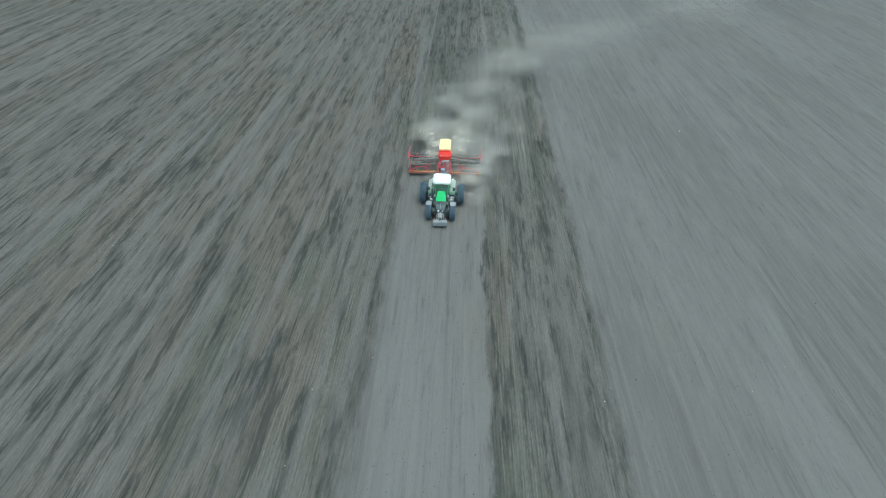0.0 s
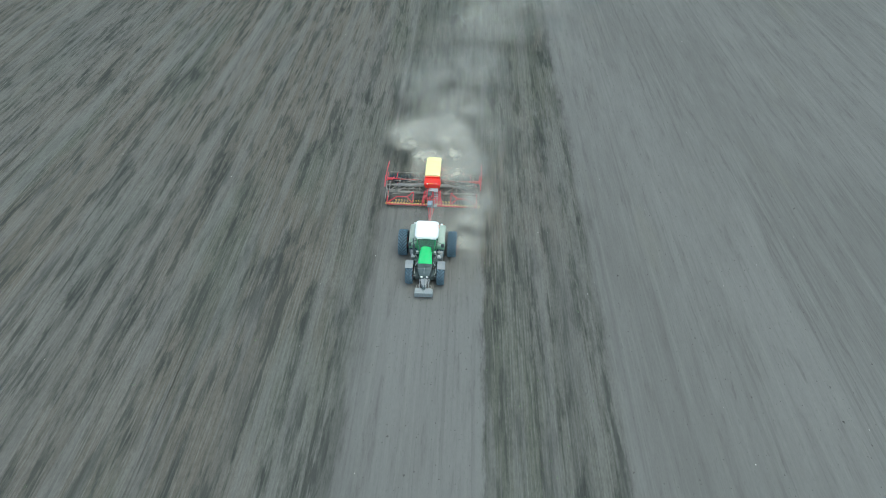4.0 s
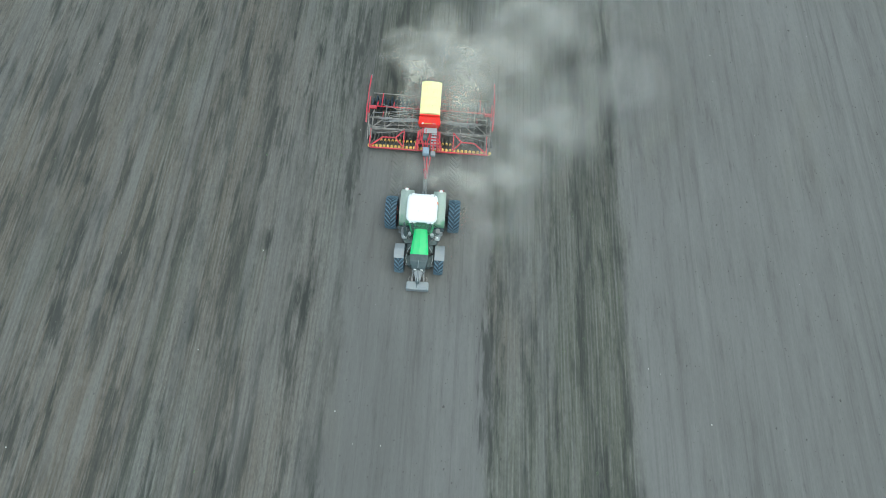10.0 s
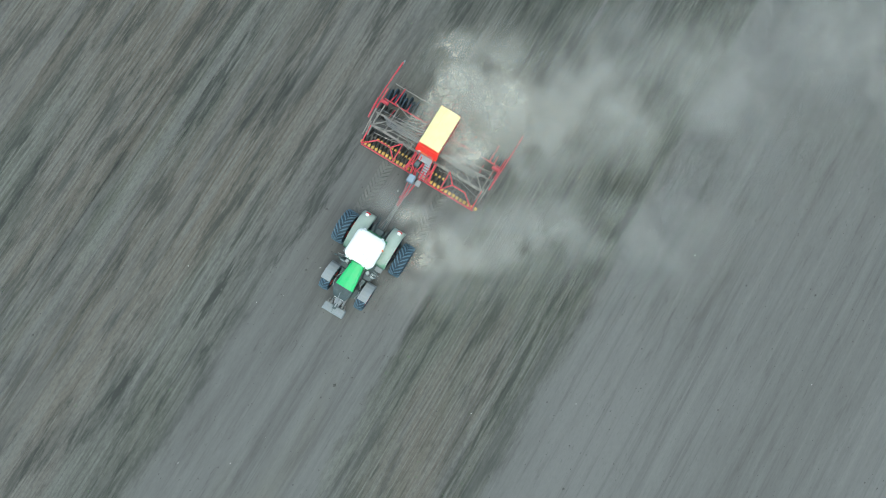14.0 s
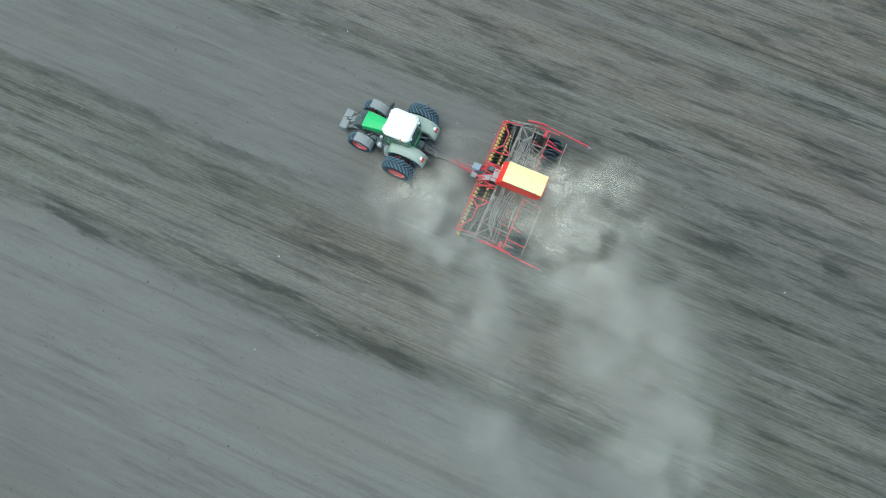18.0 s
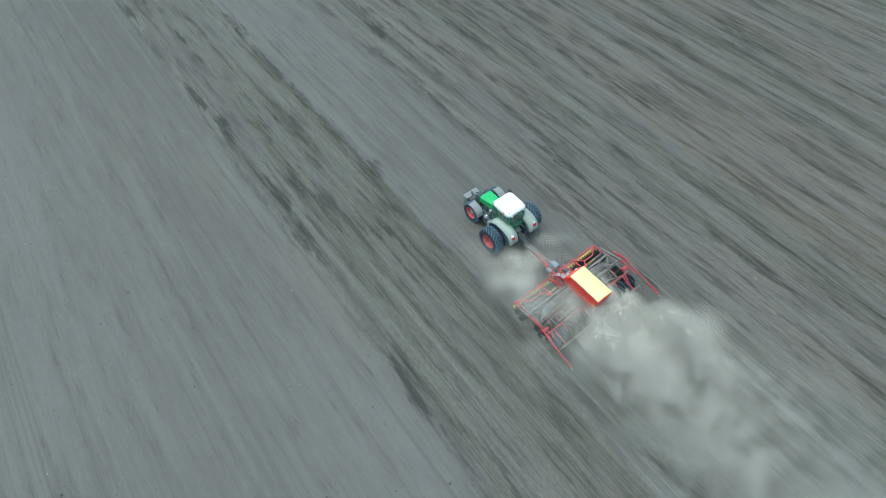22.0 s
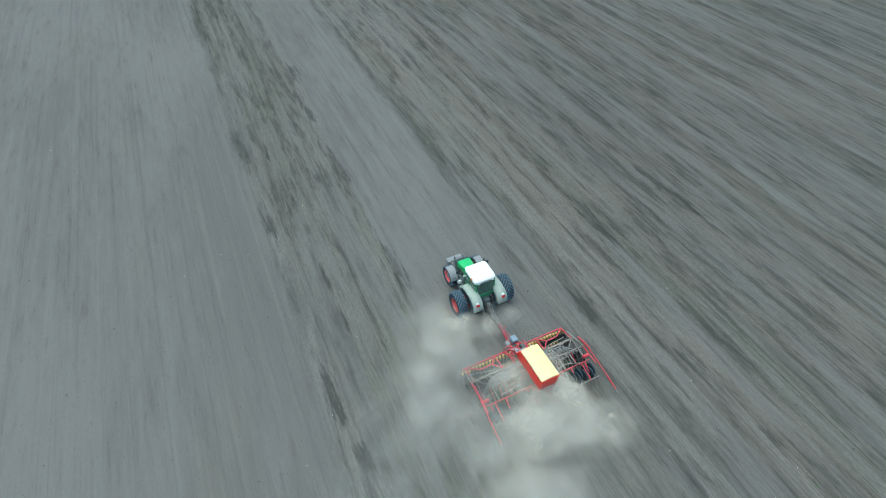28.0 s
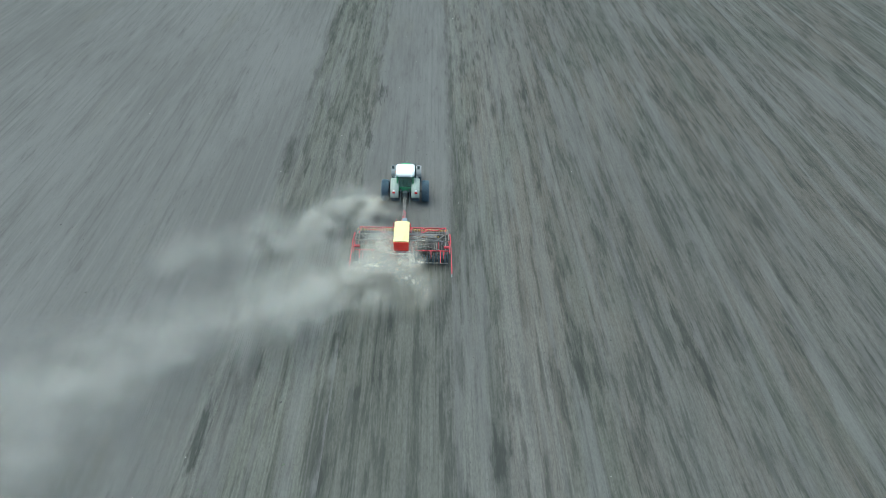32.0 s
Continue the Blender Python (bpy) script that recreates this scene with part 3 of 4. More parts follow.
    box(bm, 0.28, 0.40, 0.05, 0.55, 1.90, 1.99, 0.03)
    part("seat", bm, BLACK, tr, "black driver's seat with armrest")
    bm = B()
    tube(bm, [(0, 1.22, 1.4), (0, 1.05, 1.95)], 0.05)
    tube(bm, [(0.2 * math.cos(a), 0.99 + 0.17 * math.sin(a), 2.0 + 0.08 * math.sin(a)) for a in [2 * math.pi * i / 14 for i in range(15)]], 0.018)
    part("steering_wheel", bm, BLACK, tr)
    # roof: crowned, rounded, wider in front
    bm = B()
    for lo, hi, k0, k1 in ((2.94, 3.03, 0.97, 1.0), (3.03, 3.13, 1.0, 0.985), (3.13, 3.20, 0.985, 0.90), (3.20, 3.235, 0.90, 0.72)):
        pts = []
        for z, k in ((lo, k0), (hi, k1)):
            for x, y in roof_outline():
                pts.append((x * k, 0.50 + (y - 0.50) * k, z))
        hull(bm, pts)
    roof = part("roof", bm, WHITE, tr, "white rounded cab roof", smooth=False)
    for i in range(3):
        bm = B()
        box(bm, -0.42 + i * 0.30, -0.40 + i * 0.30, 0.86 - i * 0.06, 1.00 - i * 0.10, 3.20, 3.238)
        part("roof_scuff", bm, LIGHT_GREY, roof)
    for s in (1, -1):
        for x in (0.62, 0.40):
            bm = B()
            box(bm, s * x - 0.085, s * x + 0.085, 1.36, 1.44, 2.96, 3.06, 0.02)
            part("work_light", bm, LAMP_WHITE, roof, "roof work light")
        bm = B()
        box(bm, s * 0.55 - 0.08, s * 0.55 + 0.08, -0.44, -0.36, 2.97, 3.06, 0.02)
        part("work_light", bm, LAMP_WHITE, roof, "rear work light")
    bm = B()
    tube(bm, [(-0.86, 0.15, 2.95), (-0.86, 0.15, 3.02)], 0.06, 10)
    tube(bm, [(-0.86, 0.15, 3.02), (-0.86, 0.15, 3.17)], 0.05, 10)
    part("beacon", bm, AMBER, roof, "amber rotating beacon")
    bm = B()
    tube(bm, [(0.1, 1.50, 1.75), (0.32, 1.44, 2.25), (0.30, 1.42, 2.45)], 0.012, 5)
    part("wiper", bm, BLACK, cab)
    for s in (1, -1):
        bm = B()
        tube(bm, [(s * 0.80, 0.62, 1.5), (s * 0.84, 0.66, 1.7), (s * 0.83, 0.66, 2.2), (s * 0.79, 0.62, 2.35)], 0.014, 5)
        part("door_handle", bm, BLACK, cab)
        bm = B()
        tube(bm, [(s * 0.66, -0.2, 3.2), (s * 0.66, -0.2, 3.42)], 0.010, 5)
        part("aerial", bm, BLACK, roof)
    bm = B()
    hull(bm, [(0.0, -0.47, 1.66), (-0.16, -0.47, 1.40), (0.16, -0.47, 1.40), (0.0, -0.49, 1.66), (-0.16, -0.49, 1.40), (0.16, -0.49, 1.40)])
    part("warning_triangle", bm, AMBER, cab, "orange warning triangle")
    # rear fenders
    prof = ((1.02, 1.50), (0.86, 1.86), (0.55, 2.10), (0.1, 2.22), (-0.45, 2.22), (-0.90, 2.10), (-1.20, 1.88), (-1.38, 1.52), (-1.42, 1.30))
    for s in (1, -1):
        bm = B()
        sheet(bm, prof, min(s * 0.62, s * 1.30), max(s * 0.62, s * 1.30), 0.05)
        sheet(bm, [(y * 0.99, z - 0.03) for y, z in prof], min(s * 1.30, s * 1.36), max(s * 1.30, s * 1.36), 0.12)
        sheet(bm, [(y * 0.98, z - 0.04) for y, z in prof], min(s * 0.60, s * 0.64), max(s * 0.60, s * 0.64), 0.35)
        f = part("rear_fender", bm, GREEN_DUSTY, tr, "dust-covered green rear fender", smooth=True)
        bm = B()
        box(bm, s * 1.04 - 0.13, s * 1.04 + 0.13, -1.34, -1.22, 1.74, 1.88, 0.02)
        part("tail_light", bm, LAMP_RED, f, "red tail light")
        bm = B()
        box(bm, s * 1.04 - 0.10, s * 1.04 + 0.10, -1.26, -1.10, 1.90, 2.03, 0.03)
        part("reversing_light", bm, LAMP_WHITE, f, "white rear lamp")
    # front fenders
    profile = ((3.14, 1.68), (2.98, 1.755), (2.80, 1.76), (2.55, 1.71), (2.30, 1.58), (2.12, 1.40), (2.02, 1.14))
    for s in (1, -1):
        bm = B()
        sheet(bm, profile, min(s * 0.90, s * 1.44), max(s * 0.90, s * 1.44), 0.03)
        sheet(bm, [(y, z - 0.02) for y, z in profile], min(s * 1.44, s * 1.47), max(s * 1.44, s * 1.47), 0.08)
        part("front_fender", bm, GREY, tr, "grey plastic front fender")
        bm = B()
        bar(bm, (s * 0.4, 2.75, 0.9), (s * 0.92, 2.7, 1.66), 0.05)
        part("fender_bracket", bm, BLACK, tr)
    # fuel tank, steps, battery box, mirrors, exhaust
    for s in (1, -1):
        bm = B()
        hull(bm, [(s * x, y, z) for x, y in ((0.42, 0.95), (1.02, 1.05), (1.10, 1.5), (0.95, 2.0), (0.42, 2.05)) for z in (0.58, 1.22)])
        part("fuel_tank" if s < 0 else "battery_box", bm, DARK, tr, "dark plastic side tank")
        bm = B()
        for i in range(4):
            box(bm, min(s * 0.86, s * 1.24), max(s * 0.86, s * 1.24), 1.02, 1.28, 0.50 + i * 0.27, 0.54 + i * 0.27, 0.01)
        for y in (1.01, 1.29):
            bar(bm, (s * 1.22, y, 0.48), (s * 0.98, y, 1.42), 0.035)
        part("step", bm, GREY, tr, "grey metal access steps")
        bm = B()
        tube(bm, [(s * 0.72, 1.42, 2.85), (s * 1.05, 1.60, 2.78), (s * 1.24, 1.62, 2.72)], 0.018)
        mir = part("mirror_arm", bm, BLACK, tr)
        bm = B()
        box(bm, s * 1.22 - 0.12, s * 1.22 + 0.12, 1.56, 1.64, 2.38, 2.76, 0.03)
        part("mirror", bm, DARK, mir, "dark mirror housing")
        bm = B()
        tube(bm, [(s * 0.62, 1.50, 1.5), (s * 0.80, 1.62, 1.62), (s * 0.72, 1.72, 1.30), (s * 0.55, 1.8, 1.1)], 0.03)
        tube(bm, [(s * 0.5, 2.1, 1.3), (s * 0.66, 2.4, 1.2), (s * 0.6, 2.7, 0.95)], 0.02)
        part("hydraulic_hose", bm, HOSE, tr)
        bm = B()
        tube(bm, [(s * 0.66, 1.62, 1.62), (s * 0.66, 1.62, 1.86)], 0.10, 12)
        part("air_cleaner" if s < 0 else "filter_housing", bm, LIGHT_GREY, tr, "light grey filter canister")
    for s in (1, -1):
        bm = B()
        box(bm, s * 0.98 - 0.16, s * 0.98 + 0.16, 1.50, 1.78, 1.24, 1.42, 0.05)
        ob = part("valve_cover", bm, LIGHT_GREY, tr, "light grey cast cover beside the cab")
        # unidentified white dot, added as a small raised disc
        bm = B()
        tube(bm, [(s * 0.98, 1.64, 1.42), (s * 0.98, 1.64, 1.48)], 0.05, 10)
        part("white_spot", bm, LAMP_WHITE, ob, "round white spot on the cover")
        bm = B()
        tube(bm, [(s * 0.84, 1.40, 1.30), (s * 1.16, 1.46, 1.38), (s * 1.30, 1.50, 1.62), (s * 1.28, 1.48, 2.1)], 0.016)
        part("grab_rail", bm, LIGHT_GREY, tr, "thin grey grab rail")
    bm = B()
    tube(bm, [(0.92, 1.60, 1.2), (0.92, 1.60, 2.5)], 0.09, 12)
    tube(bm, [(0.92, 1.60, 2.5), (0.92, 1.60, 3.0), (0.94, 1.52, 3.12)], 0.06, 12)
    part("exhaust_stack", bm, DARK, tr, "dark upright exhaust stack")
    # front linkage and weight
    bm = B()
    for s in (1, -1):
        bar(bm, (s * 0.30, 3.4, 0.75), (s * 0.36, 4.25, 0.55), 0.09, 0.14)
        tube(bm, [(s * 0.22, 3.5, 1.2), (s * 0.34, 4.0, 0.75)], 0.05)
    bar(bm, (-0.4, 3.55, 0.8), (0.4, 3.55, 0.8), 0.14)
    tube(bm, [(0, 3.55, 1.25), (0, 4.25, 0.92)], 0.045)
    hull(bm, [(s * w, y, z) for s in (1, -1) for w, y, z0, z1 in ((0.30, 3.5, 0.7, 1.25), (0.14, 4.18, 0.55, 0.85)) for z in (z0, z1)])
    part("front_linkage", bm, GREY, tr, "grey front lifting linkage")
    bm = B()
    for s in (1, -1):
        tube(bm, [(s * 0.10, 3.6, 1.35), (s * 0.30, 3.85, 1.22), (s * 0.20, 4.1, 0.95)], 0.02)
    part("front_hose", bm, BLACK, tr)
    bm = B()
    hull(bm, [(x, y, z) for x, y in ((-0.66, 4.70), (0.66, 4.70), (0.66, 4.30), (0.58, 4.20), (-0.58, 4.20), (-0.66, 4.30)) for z in (0.30, 0.72)] + [(x, y, 0.76) for x in (-0.62, 0.62) for y in (4.26, 4.66)])
    wt = part("front_weight", bm, WEIGHT, tr, "dusty grey cast front weight")
    bm = B()
    box(bm, -0.10, 0.10, 4.05, 4.40, 0.78, 0.94, 0.03)
    tube(bm, [(-0.05, 4.3, 0.9), (0.04, 4.45, 0.86), (0.02, 4.62, 0.83)], 0.02)
    part("weight_bracket", bm, DARK, wt)
    for s in (1, -1):
        bm = B()
        box(bm, s * 0.36 - 0.16, s * 0.36 + 0.16, 4.34, 4.58, 0.755, 0.79, 0.01)
        part("weight_recess", bm, GREY, wt, "cast recess in the weight")
        bm = B()
        tube(bm, [(s * 0.50, 4.22, 0.70), (s * 0.56, 4.10, 0.85), (s * 0.48, 3.95, 0.80)], 0.03)
        tube(bm, [(s * 0.14, 3.9, 1.0), (s * 0.40, 4.05, 0.92), (s * 0.34, 4.25, 0.80)], 0.018)
        part("lift_pin", bm, STEEL, wt)
    # rear linkage
    bm = B()
    for s in (1, -1):
        bar(bm, (s * 0.35, -0.6, 0.75), (s * 0.48, -1.55, 0.62), 0.09, 0.12)
        tube(bm, [(s * 0.42, -0.55, 1.65), (s * 0.46, -1.25, 0.72)], 0.04)
        bar(bm, (s * 0.30, -0.3, 1.55), (s * 0.42, -0.95, 1.62), 0.09)
    bar(bm, (0, -0.6, 1.35), (0, -1.5, 1.15), 0.07)
    box(bm, -0.25, 0.25, -0.9, -0.5, 0.8, 1.5, 0.05)
    part("rear_linkage", bm, DARK, tr, "dark three-point linkage")
    bm = B()
    box(bm, -0.13, 0.13, -1.75, -0.7, 0.48, 0.58, 0.02)
    part("hitch", bm, BLACK, tr)
    return tr


def roof_outline():
    pts = []
    for cx, cy, r, a0, n in ((0.58, 1.07, 0.31, 0, 8), (-0.58, 1.07, 0.31, 90, 8), (-0.58, -0.07, 0.30, 180, 8), (0.58, -0.07, 0.30, 270, 8)):
        for i in range(n):
            a = radians(a0 + 90 * i / (n - 1))
            pts.append((cx + r * math.cos(a), cy + r * math.sin(a)))
    return pts


def cab_frame():
    bm = B()
    for s in (1, -1):
        bar(bm, (s * 0.52, 1.50, 1.5), (s * 0.70, 1.36, 2.96), 0.07)
        bar(bm, (s * 0.80, 0.59, 1.38), (s * 0.79, 0.59, 2.96), 0.06)
        bar(bm, (s * 0.74, -0.42, 1.7), (s * 0.72, -0.32, 2.96), 0.09)
        bar(bm, (s * 0.78, -0.38, 1.66), (s * 0.80, 0.60, 1.45), 0.08)
        bar(bm, (s * 0.80, 0.60, 1.40), (s * 0.56, 1.50, 1.40), 0.08)
        box(bm, min(s * 0.55, s * 0.72), max(s * 0.55, s * 0.72), -0.48, 0.62, 1.36, 1.80, 0.04)
    bar(bm, (-0.72, -0.45, 1.8), (0.72, -0.45, 1.8), 0.10)
    box(bm, -0.6, 0.6, -0.5, -0.40, 1.30, 1.80, 0.03)
    bar(bm, (-0.52, 1.50, 1.66), (0.52, 1.50, 1.66), 0.10, 0.12)
    return bm


tractor = build_tractor()

# chevron prints that the dual tyres leave between tractor and drill
def print_soil():
    m, n, l, p = material("tyre_print_soil")
    k = Net(m)
    at = n.new("ShaderNodeNewGeometry").outputs["Position"]
    sp = n.new("ShaderNodeSeparateXYZ")
    l.new(at, sp.inputs[0])
    off = k.math("SUBTRACT", k.math("ABSOLUTE", sp.outputs[0]), 1.90)
    v = k.math("ADD", k.math("MULTIPLY", sp.outputs[1], 3.4), k.math("MULTIPLY", k.math("ABSOLUTE", off), 3.2))
    saw = k.math("FRACT", k.math("ADD", v, k.math("MULTIPLY", k.math("GREATER_THAN", off, 0.0), 0.5)))
    lug = k.math("MULTIPLY", k.ramp(saw, 0.30, 0.42), k.ramp(saw, 0.62, 0.74, 1, 0))
    keep = k.ramp(k.noise(at, 1.6, 5), 0.44, 0.62, 0.0, 0.5)
    col = k.mix(k.math("MULTIPLY", lug, keep), (0.150, 0.145, 0.134, 1), (0.044, 0.043, 0.038, 1))
    l.new(k.mix(k.ramp(k.noise(at, 9.0, 5, 0.7), 0.3, 0.7, 0, 0.4), col, (0.13, 0.125, 0.11, 1)), p.inputs["Base Color"])
    p.inputs["Roughness"].default_value = 0.95
    l.new(k.bump(k.math("SUBTRACT", 1.0, lug), 0.8, 0.05), p.inputs["Normal"])
    return m


PRINT = print_soil()
tracks = []
for s in (1, -1):
    bm = B()
    rows_ = [[bm.verts.new((s * 1.90 + x, y, z)) for x, z in ((-0.38, 0.008), (-0.33, 0.016), (0.33, 0.016), (0.38, 0.008))] for y in (-0.1, -2.0, -4.9)]
    for a, b in zip(rows_, rows_[1:]):
        for i in range(3):
            bm.faces.new((a[i], b[i], b[i + 1], a[i + 1]))
    tracks.append(tagged(part("tyre_print", bm, PRINT), "chevron tyre print pressed into the dry soil", "tyre print", "tyre prints", "structure"))


# ---- seed drill; its own origin lies 7 m behind the rear axle ----
def build_drill():
    dr = tagged(new("seed_drill"), "wide red trailed seed drill with yellow-covered hopper", "seed drill")
    Y = 7.0
    P = lambda x, y, z: (x, y + Y, z)
    # drawbar
    bm = B()
    bar(bm, P(0, -2.75, 0.635), P(0, -4.5, 0.75), 0.10, 0.12)
    for s in (1, -1):
        bar(bm, P(0.03 * s, -2.9, 0.68), P(s * 0.30, -4.7, 0.85), 0.06, 0.1)
    part("drawbar", bm, RED, dr, "red drawbar")
    bm = B()
    bar(bm, P(0, -1.65, 0.56), P(0, -2.76, 0.635), 0.09, 0.12)
    box(bm, -0.12, 0.12, -1.78 + Y, -1.58 + Y, 0.48, 0.64, 0.02)
    part("drawbar_eye", bm, STEEL, dr, "dusty steel drawbar eye and neck")
    bm = B()
    box(bm, -0.11, 0.11, -2.95 + Y, -2.62 + Y, 0.70, 0.86, 0.03)
    part("drawbar_bracket", bm, RED, dr, "red hose bracket on the drawbar")
    bm = B()
    for i, x in enumerate((-0.10, -0.04, 0.04, 0.10)):
        tube(bm, [P(x * 2, -0.95, 1.25), P(x, -1.7, 0.92), P(x, -2.6, 0.90 + 0.02 * i), P(x * 1.4, -3.6, 0.95), P(x * 1.5, -4.3, 1.05)], 0.018, 5)
    part("hose_bundle", bm, HOSE, dr, "dusty grey hydraulic hoses")
    bm = B()
    tube(bm, [P(0.10, -3.0, 0.5), P(0.14, -3.15, 1.0)], 0.05, 8)
    part("parking_stand", bm, RED, dr)
    bm = B()
    box(bm, -0.10, 0.32, -4.62 + Y, -4.12 + Y, 0.92, 1.30, 0.04)
    bx = part("valve_box", bm, BLUE_GREY, dr, "blue-grey control box on the drawbar")
    bm = B()
    box(bm, -0.50, -0.20, -4.55 + Y, -4.2 + Y, 0.80, 1.0, 0.03)
    part("toolbox", bm, GREY, dr, "small grey toolbox")
    # front beam and frame
    for s in (1, -1):
        bm = B()
        bar(bm, P(s * 0.35, -4.72, 0.62), P(3.80 if s > 0 else -3.95, -4.72, 0.62), 0.075, 0.09)
        part("front_beam", bm, RED, dr, "red front beam")
        bm = B()
        bar(bm, P(s * 0.3, -5.95, 0.95), P(s * 4.05, -5.95, 0.95), 0.12, 0.14)
        part("main_beam", bm, STEEL, dr, "dust-covered main beam")
        bm = B()
        bar(bm, P(s * 0.6, -6.75, 1.0), P(s * 4.0, -6.75, 1.0), 0.075, 0.1)
        part("middle_beam", bm, STEEL, dr, "dust-covered crossbeam")
        bm = B()
        bar(bm, P(s * 0.6, -7.75, 0.85), P(s * 4.0, -7.75, 0.85), 0.06, 0.08)
        part("rear_beam", bm, RED, dr, "red rear beam")
        for x in (1.15, 2.05, 2.95, 3.75):
            bm = B()
            bar(bm, P(s * x, -5.95, 0.98), P(s * x, -7.75, 0.92), 0.06, 0.08)
            part("frame_rail", bm, STEEL, dr, "dusty frame rail")
        for a, b in ((1.15, 2.05), (2.95, 2.05), (3.75, 2.95)):
            bm = B()
            bar(bm, P(s * a, -5.95, 1.05), P(s * b, -6.75, 1.08), 0.06, 0.07)
            part("frame_brace", bm, STEEL, dr)
        for x in (0.72, 3.82):
            bm = B()
            bar(bm, P(s * x, -4.72, 0.66), P(s * x, -5.95, 1.0), 0.07, 0.09)
            part("outer_rail", bm, RED, dr, "red front rail")
        # Y-shaped red brace of the front tool bar
        bm = B()
        bar(bm, P(s * 3.75, -4.78, 0.74), P(s * 3.0, -5.35, 0.92), 0.07)
        bar(bm, P(s * 3.0, -5.35, 0.92), P(s * 2.15, -5.35, 0.95), 0.07)
        bar(bm, P(s * 2.15, -5.35, 0.95), P(s * 1.62, -4.80, 0.74), 0.07)
        bar(bm, P(s * 2.15, -5.35, 0.95), P(s * 1.62, -5.92, 1.05), 0.07)
        bar(bm, P(s * 1.62, -4.78, 0.74), P(s * 1.62, -5.95, 1.04), 0.06)
        part("tool_brace", bm, RED, dr, "red triangular tool-bar brace")
        # A-frame to the hopper
        bm = B()
        bar(bm, P(s * 0.30, -4.5, 0.9), P(s * 0.40, -5.85, 1.5), 0.09)
        bar(bm, P(s * 0.85, -4.75, 0.7), P(s * 0.62, -5.85, 1.25), 0.08)
        bar(bm, P(s * 0.30, -5.2, 1.15), P(s * 0.80, -5.2, 0.95), 0.07)
        part("a_frame", bm, RED, dr, "red hopper A-frame")
        # swing link with ram at the wing end
        bm = B()
        bar(bm, P(s * 3.98, -5.2, 0.8), P(s * 4.02, -6.9, 1.25), 0.07, 0.1)
        bar(bm, P(s * 3.72, -5.3, 0.85), P(s * 3.78, -6.7, 1.18), 0.05)
        part("wing_link", bm, STEEL, dr, "dusty wing link")
        bm = B()
        tube(bm, [P(s * 3.85, -5.4, 0.95), P(s * 3.88, -6.1, 1.15)], 0.045, 8)
        part("wing_ram", bm, STEEL, dr, "dusty steel hydraulic ram")
        # marker arm, folded back
        bm = B()
        bar(bm, P(s * 4.12, -6.15, 1.30), P(s * 4.16, -7.1, 1.45), 0.09, 0.11)
        bar(bm, P(s * 4.16, -7.1, 1.45), P(s * 4.22, -8.8, 1.1), 0.06, 0.07)
        bar(bm, P(s * 4.22, -8.8, 1.1), P(s * 4.24, -10.25, 0.78), 0.075, 0.085)
        bar(bm, P(s * 4.04, -6.9, 1.2), P(s * 4.08, -8.3, 1.1), 0.06)
        box(bm, s * 3.85 - 0.26, s * 3.85 + 0.26, -7.60 + Y, -7.40 + Y, 0.95, 1.15, 0.04)
        arm = part("marker_arm", bm, RED, dr, "red folded marker arm")
        bm = B()
        lathe_x(bm, [(-0.02, 0.0001), (-0.02, 0.13), (0.02, 0.13), (0.02, 0.0001)], 16, closed=False)
        bmesh.ops.translate(bm, verts=bm.verts, vec=P(s * 4.24, -10.34, 0.62))
        part("marker_disc", bm, LIGHT_GREY, arm, "pale worn marker disc")
        bm = B()
        tube(bm, [P(s * 4.10, -6.5, 1.52), P(s * 4.17, -7.4, 1.52)], 0.04, 8)
        part("marker_ram", bm, RED, arm)
    # rows of yellow rollers in front, with the dark discs that they carry
    roll = B()
    lathe_x(roll, [(-0.09, 0.0001), (-0.09, 0.06), (-0.07, 0.105), (-0.03, 0.128), (0.03, 0.128), (0.07, 0.105), (0.09, 0.06), (0.09, 0.0001)], 14, closed=False)
    first = part("roller", roll, ROLLER, dr, "yellow dome-shaped tool cap", smooth=True)
    disc = B()
    lathe_x(disc, [(-0.012, 0.0001), (-0.015, 0.21), (0.015, 0.21), (0.012, 0.0001)], 18, closed=False)
    dfirst = part("disc", disc, BLACK, dr, "dark soil-cutting disc")
    tine = B()
    bar(tine, (0, 0.45, 0.30), (0, 0.0, -0.05), 0.045, 0.07)
    tfirst = part("disc_arm", tine, BLACK, dr)
    used = {first: False, dfirst: False, tfirst: False}

    def again(ob, m):
        if not used[ob]:
            used[ob] = True
            ob.matrix_basis = m
            return
        o = new(ob.name.split(".")[0], ob.data)
        o.parent = dr
        o.matrix_basis = m

    n = 15
    for s in (1, -1):
        for i in range(n):
            x = s * (0.42 + i * (3.45 if s > 0 else 3.62) / (n - 1))
            again(first, pose(*P(x, -4.92, 0.52)))
            again(dfirst, pose(*P(x, -5.16, 0.23), 0, 0, s * 14))
            again(tfirst, pose(*P(x, -5.42, 0.45)))
            if (s > 0 and i < 12) or i < 5:
                again(first, pose(*P(x, -5.50, 0.34)) @ Matrix.Scale(0.8, 4))
            again(dfirst, pose(*P(x + 0.12 * s, -5.75, 0.23), 0, 0, -s * 14))
            again(tfirst, pose(*P(x + 0.12 * s, -6.02, 0.45)))
        for i in range(12):
            x = s * (0.75 + i * 0.285)
            again(dfirst, pose(*P(x, -6.9, 0.24), 0, 0, s * 6))
            again(tfirst, pose(*P(x, -6.95, 0.5)))
            again(dfirst, pose(*P(x + 0.14 * s, -7.4, 0.24), 0, 0, -s * 6))
            again(tfirst, pose(*P(x + 0.14 * s, -7.45, 0.5)))
